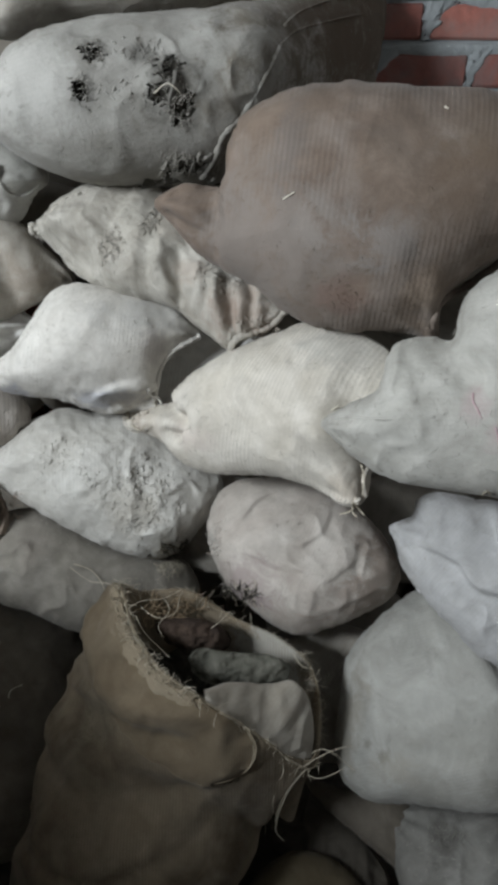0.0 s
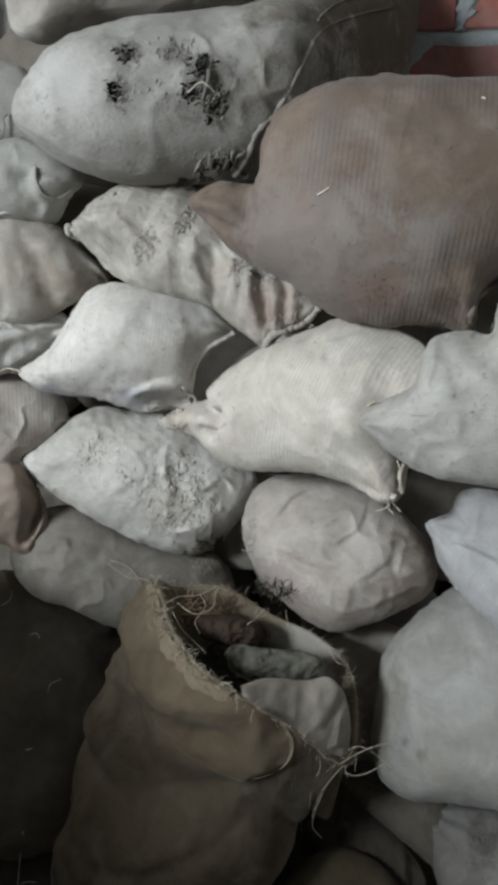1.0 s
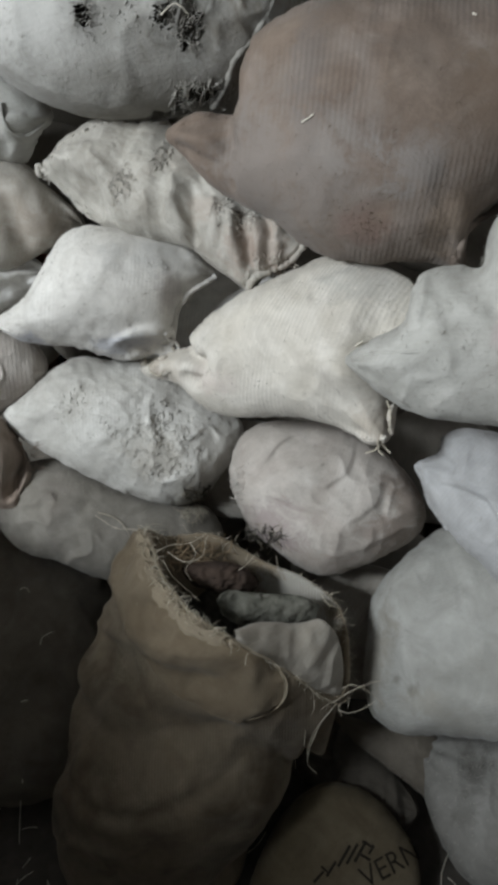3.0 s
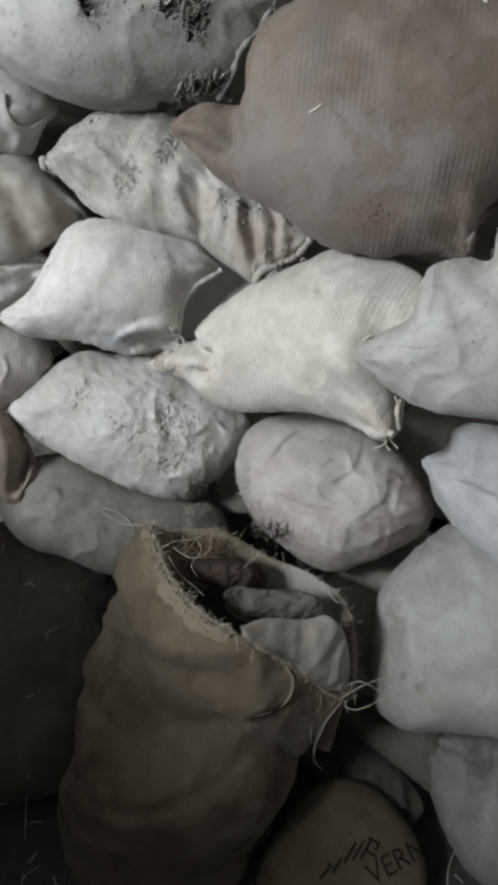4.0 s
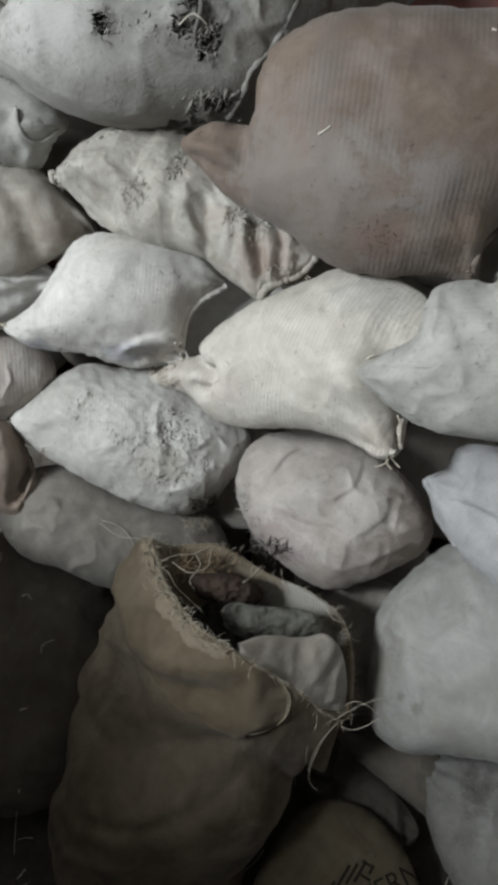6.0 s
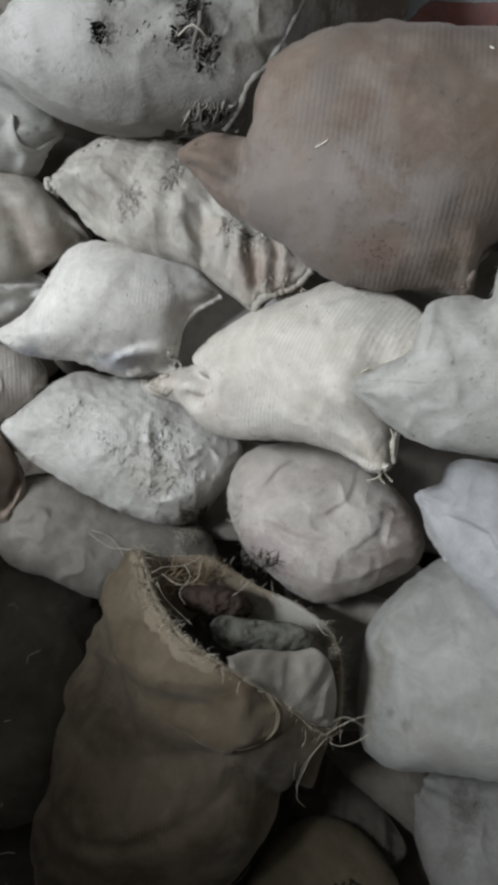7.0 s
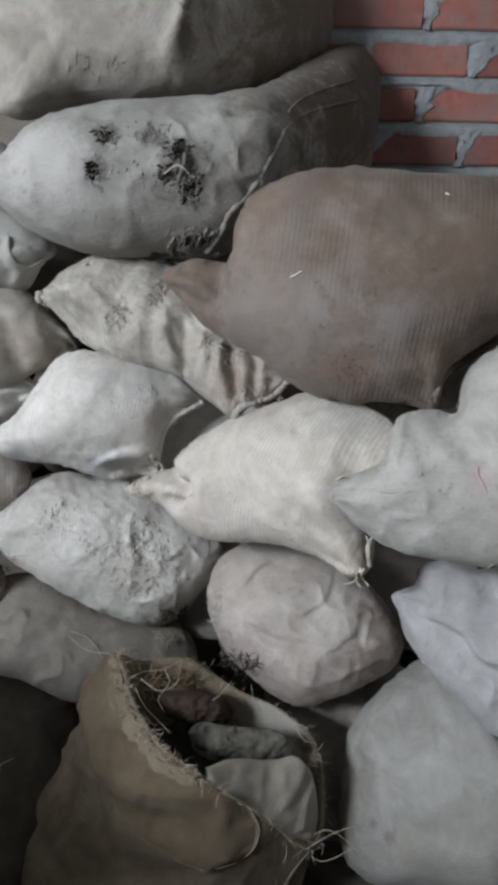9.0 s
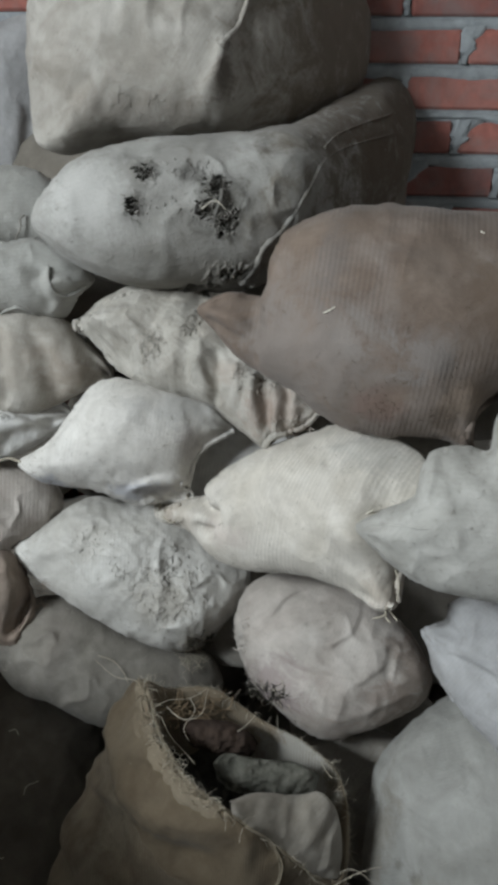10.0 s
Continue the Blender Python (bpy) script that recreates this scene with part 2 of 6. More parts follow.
CREAM_DUST = (0.66, 0.64, 0.60)
MAT = {
    # the three big brown patches paint shade onto the far right end
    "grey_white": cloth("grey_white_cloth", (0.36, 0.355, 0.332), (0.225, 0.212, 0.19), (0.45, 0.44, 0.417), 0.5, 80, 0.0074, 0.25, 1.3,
                        stains_and_shading=((-14.8, -0.2, 3.0, 3.0, 0.7, (0.10, 0.095, 0.085)), (-17.4, -5.6, 2.5, 3.0, 0.7, (0.10, 0.095, 0.085)), (-3.4, -6.0, 5.0, 6.4, 0.75, (0.10, 0.095, 0.085)), (-7.8, -1.0, 3.2, 2.4, 0.6, (0.12, 0.115, 0.105)), (0.4, -15.2, 4.4, 2.2, 0.6, (0.10, 0.095, 0.085)), (-0.2, -8.6, 3.6, 4.0, 0.5, (0.13, 0.125, 0.11)),
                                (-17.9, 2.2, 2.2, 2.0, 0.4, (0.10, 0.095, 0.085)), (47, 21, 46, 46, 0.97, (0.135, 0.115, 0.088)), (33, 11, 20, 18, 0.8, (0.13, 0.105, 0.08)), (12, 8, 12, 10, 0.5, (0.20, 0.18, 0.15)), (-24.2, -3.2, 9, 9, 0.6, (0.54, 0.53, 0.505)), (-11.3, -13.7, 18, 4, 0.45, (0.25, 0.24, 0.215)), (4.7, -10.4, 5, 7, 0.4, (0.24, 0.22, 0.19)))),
    "brown": cloth("brown_jute", (0.198, 0.154, 0.123), (0.142, 0.110, 0.091), (0.275, 0.243, 0.222), 0.5, 4, 0.0074, 1.15, 2.1, stained=0.75, cover=0.04,
                   stains_and_shading=((-12.2, -3.4, 15, 13, 0.55, (0.235, 0.212, 0.195)), (-1.6, -10.9, 5, 3.4, 0.6, (0.185, 0.122, 0.098)), (8.8, -10, 3.6, 6, 0.65, (0.33, 0.262, 0.208)), (4.2, -3.2, 5.4, 4.6, 0.5, (0.25, 0.236, 0.226)), (-6.4, -1.6, 3, 3, 0.35, (0.27, 0.25, 0.23)),
                           (5, 8.6, 6, 8, 0.55, (0.125, 0.098, 0.08)), (13, 2.4, 6, 9, 0.45, (0.15, 0.108, 0.08)), (-9.8, 8.6, 3, 9, 0.55, (0.15, 0.132, 0.122)), (16, 10, 8, 5, 0.4, (0.20, 0.152, 0.112)))),
    "wrinkled": cloth("wrinkled_cloth", (0.45, 0.43, 0.385), (0.33, 0.30, 0.26), CREAM_DUST, 0.4, 10, 0.0074, 0.6, 3.2,
                      stains_and_shading=((20.2, -10.9, 7, 6, 0.6, (0.36, 0.285, 0.24)), (11.2, -5.1, 4, 3, 0.4, (0.38, 0.31, 0.26)), (-3.9, -1.7, 3.4, 4, 0.5, (0.24, 0.22, 0.19)), (18.7, -11.7, 1.6, 3.4, 0.5, (0.26, 0.19, 0.15)), (-13.3, -2.6, 3, 2, 0.5, (0.26, 0.235, 0.20)), (6.1, 2.2, 4, 4, 0.35, (0.30, 0.26, 0.22)))),
    "white": cloth("white_cloth", (0.74, 0.73, 0.70), (0.52, 0.53, 0.54), (0.82, 0.81, 0.78), 0.5, 12, 0.0074, 0.9, 4.4),
    # the two bluish patches along the lower edge are painted shade
    "bright_white": cloth("bright_white_cloth", (0.70, 0.68, 0.64), (0.58, 0.565, 0.54), (0.76, 0.74, 0.70), 0.5, 12, 0.0070, 0.9, 4.9,
                          stains_and_shading=((1.5, -10, 8, 2.4, 0.5, (0.40, 0.42, 0.49)), (-15.8, -8.2, 4, 2.5, 0.6, (0.46, 0.48, 0.55)), (10.3, -1.8, 3, 5, 0.45, (0.40, 0.36, 0.36)), (9, 4.4, 10, 4, 0.4, (0.50, 0.50, 0.49)))),
    # grey patch at the top paints the brown sack's soft shadow
    "cream": cloth("cream_cloth", (0.62, 0.585, 0.52), (0.46, 0.42, 0.36), (0.74, 0.71, 0.66), 0.5, 8, 0.0074, 1.0, 5.1, cover=0.08,
                   stains_and_shading=((-20.3, -8.9, 5, 3, 0.25, (0.52, 0.44, 0.37)), (19.3, -9.2, 4, 4, 0.4, (0.50, 0.42, 0.34)), (13.7, 12, 9, 4, 0.4, (0.38, 0.38, 0.36)), (-10, -8.4, 6, 3, 0.4, (0.53, 0.45, 0.42)), (-26.2, -9.3, 3, 3, 0.4, (0.56, 0.47, 0.40)), (5.7, -9.4, 12, 3, 0.4, (0.50, 0.47, 0.42)))),
    "pale_grey": cloth("pale_grey_cloth", (0.42, 0.42, 0.395), (0.32, 0.315, 0.29), (0.54, 0.53, 0.50), 0.4, 84, 0.0074, 0.4, 6.7),
    "crusted": cloth("crusted_cloth", (0.63, 0.62, 0.585), (0.48, 0.46, 0.42), (0.73, 0.72, 0.69), 0.5, 6, 0.0070, 0.45, 7.9,
                     stains_and_shading=((6.3, -5.5, 8, 6, 0.5, (0.46, 0.43, 0.38)), (-7.4, 6.2, 6, 4, 0.45, (0.46, 0.44, 0.40)), (12.9, -13, 6, 3, 0.5, (0.30, 0.28, 0.24)))),
    "pinkish": cloth("pinkish_grey_cloth", (0.50, 0.46, 0.42), (0.37, 0.32, 0.29), (0.62, 0.59, 0.55), 0.55, 8, 0.0080, 0.9, 8.6),
    "dull": cloth("dull_grey_cloth", (0.28, 0.264, 0.233), (0.17, 0.145, 0.125), (0.335, 0.317, 0.29), 0.4, 12, 0.0065, 0.5, 9.3),
    "bluish": cloth("bluish_white_cloth", (0.465, 0.467, 0.472), (0.35, 0.35, 0.355), (0.54, 0.54, 0.54), 0.4, 30, 0.0065, 0.3, 10.2),
    # tall brown patch at the left edge stands in for a cast shadow
    "big_white": cloth("dusty_white_cloth", (0.36, 0.36, 0.34), (0.275, 0.27, 0.248), (0.425, 0.42, 0.397), 0.4, 60, 0.0055, 0.5, 11.8,
                       stains_and_shading=((-17.0, -8.2, 4.0, 12, 0.5, (0.22, 0.195, 0.155)), (-9.4, -11.4, 1.6, 1.8, 0.6, (0.16, 0.15, 0.125)), (-12.4, -10.4, 1.4, 1.5, 0.5, (0.16, 0.15, 0.125)), (9.4, -11, 4, 3, 0.45, (0.2, 0.19, 0.165)), (5.4, -4.6, 8, 8, 0.3, (0.32, 0.31, 0.28)), (2.6, -13.4, 14, 3, 0.4, (0.30, 0.29, 0.26)), (-6.8, -13.3, 6, 3, 0.35, (0.30, 0.28, 0.24)))),
    "tan": cloth("tan_cloth", (0.40, 0.378, 0.34), (0.27, 0.24, 0.205), CREAM_DUST, 0.4, 35, 0.0094, 0.5, 12.5),
    # brown right end and small dark corner are shade put into the colour
    "shaded_tan": cloth("shaded_tan_cloth", (0.40, 0.378, 0.34), (0.27, 0.24, 0.205), CREAM_DUST, 0.4, 35, 0.0074, 0.4, 12.5,
                         stains_and_shading=((40, 6, 27, 46, 0.85, (0.19, 0.158, 0.124)), (12.6, -13.5, 2.2, 3.4, 0.7, (0.12, 0.10, 0.085)), (-4, -18, 14, 2.4, 0.4, (0.24, 0.21, 0.18)))),
    "stained_tan": cloth("stained_tan_cloth", (0.43, 0.405, 0.36), (0.30, 0.265, 0.225), CREAM_DUST, 0.4, 20, 0.0074, 0.8, 12.9,
                         stains_and_shading=((9.5, -3.0, 8, 5, 0.5, (0.26, 0.215, 0.175)), (2, 1, 3, 4, 0.3, (0.27, 0.215, 0.165)))),
    # pale patch at (30.4, 13.7) paints in the lit inner back wall
    "burlap": cloth("burlap", (0.235, 0.19, 0.135), (0.105, 0.082, 0.056), (0.36, 0.315, 0.245), 0.45, 0, 0.0052, 1.1, 13.7, stained=0.95, cover=0.12,
                    stains_and_shading=((30.4, 13.7, 12, 6, 0.9, (0.42, 0.405, 0.365)), (5.6, 5.5, 9, 7, 0.5, (0.36, 0.315, 0.235)))),
    "collar": cloth("tan_burlap", (0.22, 0.175, 0.120), (0.13, 0.100, 0.067), (0.285, 0.242, 0.177), 0.4, 8, 0.0040, 1.1, 23.4, stained=0.6, cover=0.14),
    "lip": cloth("worn_burlap", (0.30, 0.25, 0.18), (0.20, 0.16, 0.112), (0.40, 0.35, 0.27), 0.5, 30, 0.004, 0.6, 18.9),
    "cuff": cloth("pale_frayed_burlap", (0.38, 0.325, 0.24), (0.25, 0.205, 0.145), (0.47, 0.42, 0.33), 0.5, 30, 0.004, 0.6, 19.3),
    # set darker than the open sack's burlap
    "floor_burlap": cloth("dark_burlap", (0.18, 0.148, 0.098), (0.105, 0.086, 0.06), (0.24, 0.205, 0.146), 0.4, 20, 0.0052, 0.6, 20.6),
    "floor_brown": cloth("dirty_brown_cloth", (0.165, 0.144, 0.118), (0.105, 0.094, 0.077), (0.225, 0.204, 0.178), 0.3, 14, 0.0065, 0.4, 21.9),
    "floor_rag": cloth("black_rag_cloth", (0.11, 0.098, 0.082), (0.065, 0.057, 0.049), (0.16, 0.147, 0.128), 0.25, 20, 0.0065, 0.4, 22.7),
    "pink_paint": grainy("faded_pink_paint", (0.50, 0.33, 0.36), (0.45, 0.38, 0.38), 150.0, 0.1),
    "lint": grainy("pale_lint", (0.50, 0.48, 0.44), (0.36, 0.34, 0.30), 120.0, 0.2),
    "brown_lint": grainy("brown_lint", (0.26, 0.21, 0.165), (0.17, 0.135, 0.105), 120.0, 0.2),
    "dark": cloth("dark_brown_cloth", (0.165, 0.145, 0.118), (0.10, 0.088, 0.072), (0.235, 0.215, 0.185), 0.25, 20, 0.0065, 0.4, 14.1),
    "rusty": cloth("rusty_brown_cloth", (0.36, 0.292, 0.245), (0.19, 0.145, 0.11), (0.44, 0.39, 0.34), 0.4, 10, 0.0074, 0.4, 15.9),
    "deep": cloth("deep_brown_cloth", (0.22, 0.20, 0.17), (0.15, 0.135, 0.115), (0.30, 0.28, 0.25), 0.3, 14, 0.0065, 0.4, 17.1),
    "burlap_pale": cloth("pale_burlap", (0.42, 0.392, 0.345), (0.30, 0.265, 0.215), (0.52, 0.495, 0.45), 0.4, 40, 0.006, 0.5, 16.3),
    "inner_brown": grainy("brown_inner_cloth", (0.075, 0.053, 0.041), (0.042, 0.031, 0.026), 40.0, 0.8, 0.95, 0.006),
    "string": grainy("jute_string", (0.62, 0.57, 0.47), (0.46, 0.41, 0.32), 260.0, 0.4),
    "pink_marked": cloth("pink_marked_cloth", (0.44, 0.433, 0.402), (0.33, 0.325, 0.30), (0.55, 0.54, 0.51), 0.4, 84, 0.0070, 0.22, 6.7,
                         stains_and_shading=((3.8, 0.6, 1.8, 2.6, 0.3, (0.45, 0.33, 0.34)), (7.0, -3.2, 1.8, 2.4, 0.3, (0.45, 0.33, 0.34)), (-10.8, -7.1, 6, 3, 0.35, (0.30, 0.29, 0.26)))),
    # large brown patch on the right colours in the side turned from daylight
    "twisted": cloth("twisted_cloth", (0.50, 0.46, 0.42), (0.37, 0.32, 0.29), (0.62, 0.59, 0.55), 0.55, 20, 0.0065, 0.35, 8.6,
                     stains_and_shading=((14.0, -2.2, 8, 12, 0.75, (0.25, 0.20, 0.165)), (-11.9, -6, 7, 6, 0.6, (0.34, 0.27, 0.265)), (-12.6, -8.3, 6, 2.6, 0.6, (0.22, 0.18, 0.18)), (8, -7.9, 8, 6, 0.5, (0.27, 0.22, 0.19)), (1.7, -12.7, 9, 3, 0.4, (0.36, 0.30, 0.26)))),
    "dirty_grey": cloth("dirty_grey_cloth", (0.25, 0.247, 0.232), (0.145, 0.138, 0.125), (0.33, 0.322, 0.305), 0.4, 40, 0.0065, 0.4, 18.4,
                        stains_and_shading=((-2.7, 6.8, 3.5, 5, 0.6, (0.07, 0.066, 0.06)), (-2.6, -1.2, 3, 4, 0.4, (0.10, 0.095, 0.085)))),
    "crust": grainy("dry_crust", (0.56, 0.545, 0.51), (0.44, 0.42, 0.38), 120.0, 0.4),
    "husk": grainy("dry_husk", (0.34, 0.26, 0.17), (0.22, 0.16, 0.105), 150.0, 0.3),
    "fuzz": grainy("grey_fuzz", (0.30, 0.29, 0.265), (0.20, 0.19, 0.17), 200.0, 0.3),
    "straw": grainy("straw", (0.78, 0.74, 0.64), (0.62, 0.57, 0.46), 120.0, 0.2, 0.6),
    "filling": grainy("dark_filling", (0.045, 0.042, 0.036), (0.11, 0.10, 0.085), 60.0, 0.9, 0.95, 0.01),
    "lump": grainy("grey_lump", (0.085, 0.085, 0.07), (0.20, 0.195, 0.165), 45.0, 0.9, 0.95, 0.006),
    "brick": sooty_brick("brick"),
    "mortar": grainy("cement_mortar", (0.42, 0.45, 0.465), (0.30, 0.325, 0.338), 40.0, 0.8, 0.95, 0.006),
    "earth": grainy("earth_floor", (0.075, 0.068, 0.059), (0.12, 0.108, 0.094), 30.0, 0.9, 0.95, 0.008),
    "plaster": grainy("grey_plaster", (0.46, 0.452, 0.434), (0.38, 0.373, 0.357), 9.0, 0.4, 0.95, 0.004),
    "ink": grainy("faded_ink", (0.022, 0.019, 0.015), (0.045, 0.038, 0.028), 150.0, 0.1),
}


# ---- setting ----
def box(name, lo, hi, material, label=""):
    (x0, y0, z0), (x1, y1, z1) = lo, hi
    v = [(x, y, z) for z in (z0, z1) for y in (y0, y1) for x in (x0, x1)]
    f = [(0, 2, 3, 1), (4, 5, 7, 6), (0, 1, 5, 4), (2, 6, 7, 3), (0, 4, 6, 2), (1, 3, 7, 5)]
    ob = new(name, mesh_from(name, v, f, material, False))
    return tagged(ob, label, kind="structure")


X0, X1, Y0, Y1, TOP = -1.7, 1.5, -1.8, 1.80, 2.7
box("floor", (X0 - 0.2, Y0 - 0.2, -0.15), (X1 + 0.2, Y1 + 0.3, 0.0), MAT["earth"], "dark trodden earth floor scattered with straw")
wall_back = box("wall_north", (X0, Y1 + 0.008, 0.0), (X1, Y1 + 0.23, TOP), MAT["mortar"], "red brick wall with smeared grey cement mortar")
box("wall_south", (X0 - 0.2, Y0 - 0.2, 0.0), (X1 + 0.2, Y0, TOP), MAT["plaster"], "plain grey wall of the store room")
box("wall_east", (X1, Y0, 0.0), (X1 + 0.2, Y1 + 0.23, TOP), MAT["plaster"], "plain grey wall of the store room")
box("ceiling", (X0 - 0.2, Y0 - 0.2, TOP), (X1 + 0.2, Y1 + 0.23, TOP + 0.15), MAT["plaster"], "plain grey ceiling of the store room")


def window_wall():
    """The wall beside the camera, with the opening that lets the daylight in."""
    y0, y1 = WIN_Y - WIN_W / 2, WIN_Y + WIN_W / 2
    z0, z1 = WIN_Z - WIN_H / 2, WIN_Z + WIN_H / 2
    bits = []
    for (a, b, c, d) in ((Y0, y0, 0, TOP), (y1, Y1 + 0.23, 0, TOP), (y0, y1, 0, z0), (y0, y1, z1, TOP)):
        v = [(x, y, z) for z in (c, d) for y in (a, b) for x in (X0 - 0.2, X0)]
        bits.append((v, [(0, 2, 3, 1), (4, 5, 7, 6), (0, 1, 5, 4), (2, 6, 7, 3), (0, 4, 6, 2), (1, 3, 7, 5)]))
    v, f = joined(bits)
    return tagged(new("wall_west", mesh_from("wall_west", v, f, MAT["plaster"], False)), "plain grey wall with an open window", kind="structure")


window_wall()
# unseen blockers, added to keep daylight off the lower left of the heap
box("low_wall_south", (X0, -0.24, 0.0), (X1, -0.12, 1.14), MAT["plaster"], "unseen low wall added to shade the foot of the heap")
box("low_wall_west", (-0.90, -0.117, 0.0), (-0.82, 0.42, 1.26), MAT["plaster"], "unseen low wall added to shade the open sack")
box("low_ledge_west", (-0.90, 0.423, 0.0), (-0.82, 0.86, 0.97), MAT["plaster"], "unseen low ledge added to shade the heap's left side")


# ---- sacks ----
class Cushion:
    """A filled sack: cloth sewn to an outline (in cm, in its own plane) and swollen by what it holds."""

    def __init__(self, name, label, material, place, azimuth, lift, outline, front, back, seed, folds=(), arcs=(), crumple=0.72, holes=(), gamma=1.0, rough=0.0, pleats=True, bend=None, group="heap of sacks", around=240, rings=84):
        self.mat = material
        self.holes, self.bend = holes, bend
        self.arcs = [(spline(path, 22, closed=False) / 100, width / 100, rise / 100) for path, width, rise in arcs]
        pts = np.array(outline) / 100.0
        self.pts = pts
        rim = spline(pts, around)
        self.lo, self.hi = rim.min(0) - 0.01, rim.max(0) + 0.01
        n = 76
        gx = np.linspace(self.lo[0], self.hi[0], n)
        gy = np.linspace(self.lo[1], self.hi[1], n)
        xx, yy = np.meshgrid(gx, gy, indexing="ij")
        inside = np.zeros_like(xx, bool)
        a, b = rim, np.roll(rim, -1, axis=0)
        for (x0, y0), (x1, y1) in zip(a, b):
            cross = ((y0 > yy) != (y1 > yy)) & (xx < (x1 - x0) * (yy - y0) / (y1 - y0 + 1e-12) + x0)
            inside ^= cross
        hx, hy = gx[1] - gx[0], gy[1] - gy[0]
        phi = np.zeros_like(xx)
        wx, wy = 1 / hx ** 2, 1 / hy ** 2
        for _ in range(1300):
            lap = np.zeros_like(phi)
            lap[1:-1, 1:-1] = wx * (phi[2:, 1:-1] + phi[:-2, 1:-1]) + wy * (phi[1:-1, 2:] + phi[1:-1, :-2])
            phi = np.where(inside, (lap + 1.0) / (2 * wx + 2 * wy), 0)
        self.phi = phi / phi.max()
        self.n, self.front, self.back, self.gamma = n, front, back, gamma
        self.folds, self.seed, self.crumple, self.rough = folds, seed, crumple, rough
        k = np.unravel_index(np.argmax(phi), phi.shape)
        self.centre = centre = np.array([gx[k[0]], gy[k[1]]])
        self.mean_radius = float(np.linalg.norm(rim - centre, axis=1).mean())
        # pleats that fan out of the corners
        rg = random.Random(seed)
        self.gathers = []
        for i in range(len(pts)):
            e1, e2 = pts[i - 1] - pts[i], pts[(i + 1) % len(pts)] - pts[i]
            e1, e2 = e1 / np.linalg.norm(e1), e2 / np.linalg.norm(e2)
            if math.degrees(math.acos(max(-1, min(1, float(e1 @ e2))))) < 112 and pleats:
                mid = (e1 + e2) / max(np.linalg.norm(e1 + e2), 1e-6)
                for q in range(5):
                    w = radians(-34 + 17 * q + rg.uniform(-6, 6))
                    dx, dy = mid[0] * math.cos(w) - mid[1] * math.sin(w), mid[0] * math.sin(w) + mid[1] * math.cos(w)
                    far = rg.uniform(0.06, 0.15)
                    self.gathers.append((pts[i][0], pts[i][1], pts[i][0] + dx * far, pts[i][1] + dy * far, rg.uniform(0.005, 0.008), (0.006 if q % 2 == 0 else -0.006) * rg.uniform(0.6, 1.3)))
        wob = 0.0022 * value_noise(np.arange(around) * 0.37, np.zeros(around), seed + 5)
        rim = rim + (rim - centre) / np.linalg.norm(rim - centre, axis=1)[:, None] * wob[:, None]
        rho = np.sin(np.linspace(0, 1, rings + 1)[1:] * math.pi / 2) ** 0.9
        back_rho = np.linspace(1, 0, 21)[1:-1] ** 0.7
        flat = [np.array([centre])] + [centre + (rim - centre) * r for r in rho]
        uv = np.concatenate(flat)
        z = self.height(uv[:, 0], uv[:, 1])
        z[-around:] = 0
        buv = np.concatenate([centre + (rim - centre) * r for r in back_rho] + [np.array([centre])])
        bz = -self.back * np.sqrt(self.swell(buv[:, 0], buv[:, 1]))
        z, bz = z + self.bent(uv[:, 0]), bz + self.bent(buv[:, 0])
        verts = np.concatenate([np.column_stack([uv, z]), np.column_stack([buv, bz])])
        faces = []
        for i in range(around):
            faces.append((0, 1 + i, 1 + (i + 1) % around))
        total = rings + len(back_rho)
        for j in range(total - 1):
            s, t = 1 + j * around, 1 + (j + 1) * around
            for i in range(around):
                k = (i + 1) % around
                faces.append((s + i, t + i, t + k, s + k))
        s, last = 1 + (total - 1) * around, len(verts) - 1
        for i in range(around):
            faces.append((s + i, last, s + (i + 1) % around))
        if holes:
            kept = []
            for f in faces:
                c = np.mean([verts[q] for q in f], axis=0)
                if c[2] - self.bent(c[0]) > 0 and self.torn(c[0], c[1]):
                    continue
                kept.append(f)
            faces = kept
        self.ob = tagged(new(name), label, "sack", group)
        self.ob.matrix_world = Matrix.Translation(place) @ pose(0, 0, 0, 0, 0, azimuth) @ pose(0, 0, 0, 90 - lift)
        self.body = part_mesh("cloth", mesh_from(name + "_cloth", verts, faces, material), self.ob)

    def torn(self, u, v):
        for hu, hv, ru, rv in self.holes:
            d = math.hypot((u * 100 - hu) / ru, (v * 100 - hv) / rv)
            w = float(value_noise(np.array([u * 160.0]), np.array([v * 160.0]), self.seed + 11)[0])
            if d + 0.45 * w < 1:
                return True
        return False

    def bent(self, u):
        """How far the sack bends back past a line across it."""
        if not self.bend:
            return 0.0 * np.asarray(u)
        past = np.maximum(0, np.asarray(u) - self.bend[0] / 100)
        return -self.bend[1] * (np.sqrt(past ** 2 + 0.0036) - 0.06)

    def swell(self, u, v):
        fx = np.clip((np.asarray(u) - self.lo[0]) / (self.hi[0] - self.lo[0]) * (self.n - 1), 0, self.n - 1.001)
        fy = np.clip((np.asarray(v) - self.lo[1]) / (self.hi[1] - self.lo[1]) * (self.n - 1), 0, self.n - 1.001)
        i, j = fx.astype(int), fy.astype(int)
        fx, fy = fx - i, fy - j
        p = self.phi
        return p[i, j] * (1 - fx) * (1 - fy) + p[i + 1, j] * fx * (1 - fy) + p[i, j + 1] * (1 - fx) * fy + p[i + 1, j + 1] * fx * fy

    def height(self, u, v):
        u, v = np.atleast_1d(np.asarray(u, float)), np.atleast_1d(np.asarray(v, float))
        s = np.sqrt(np.maximum(self.swell(u, v), 0)) ** self.gamma
        z = self.front * s
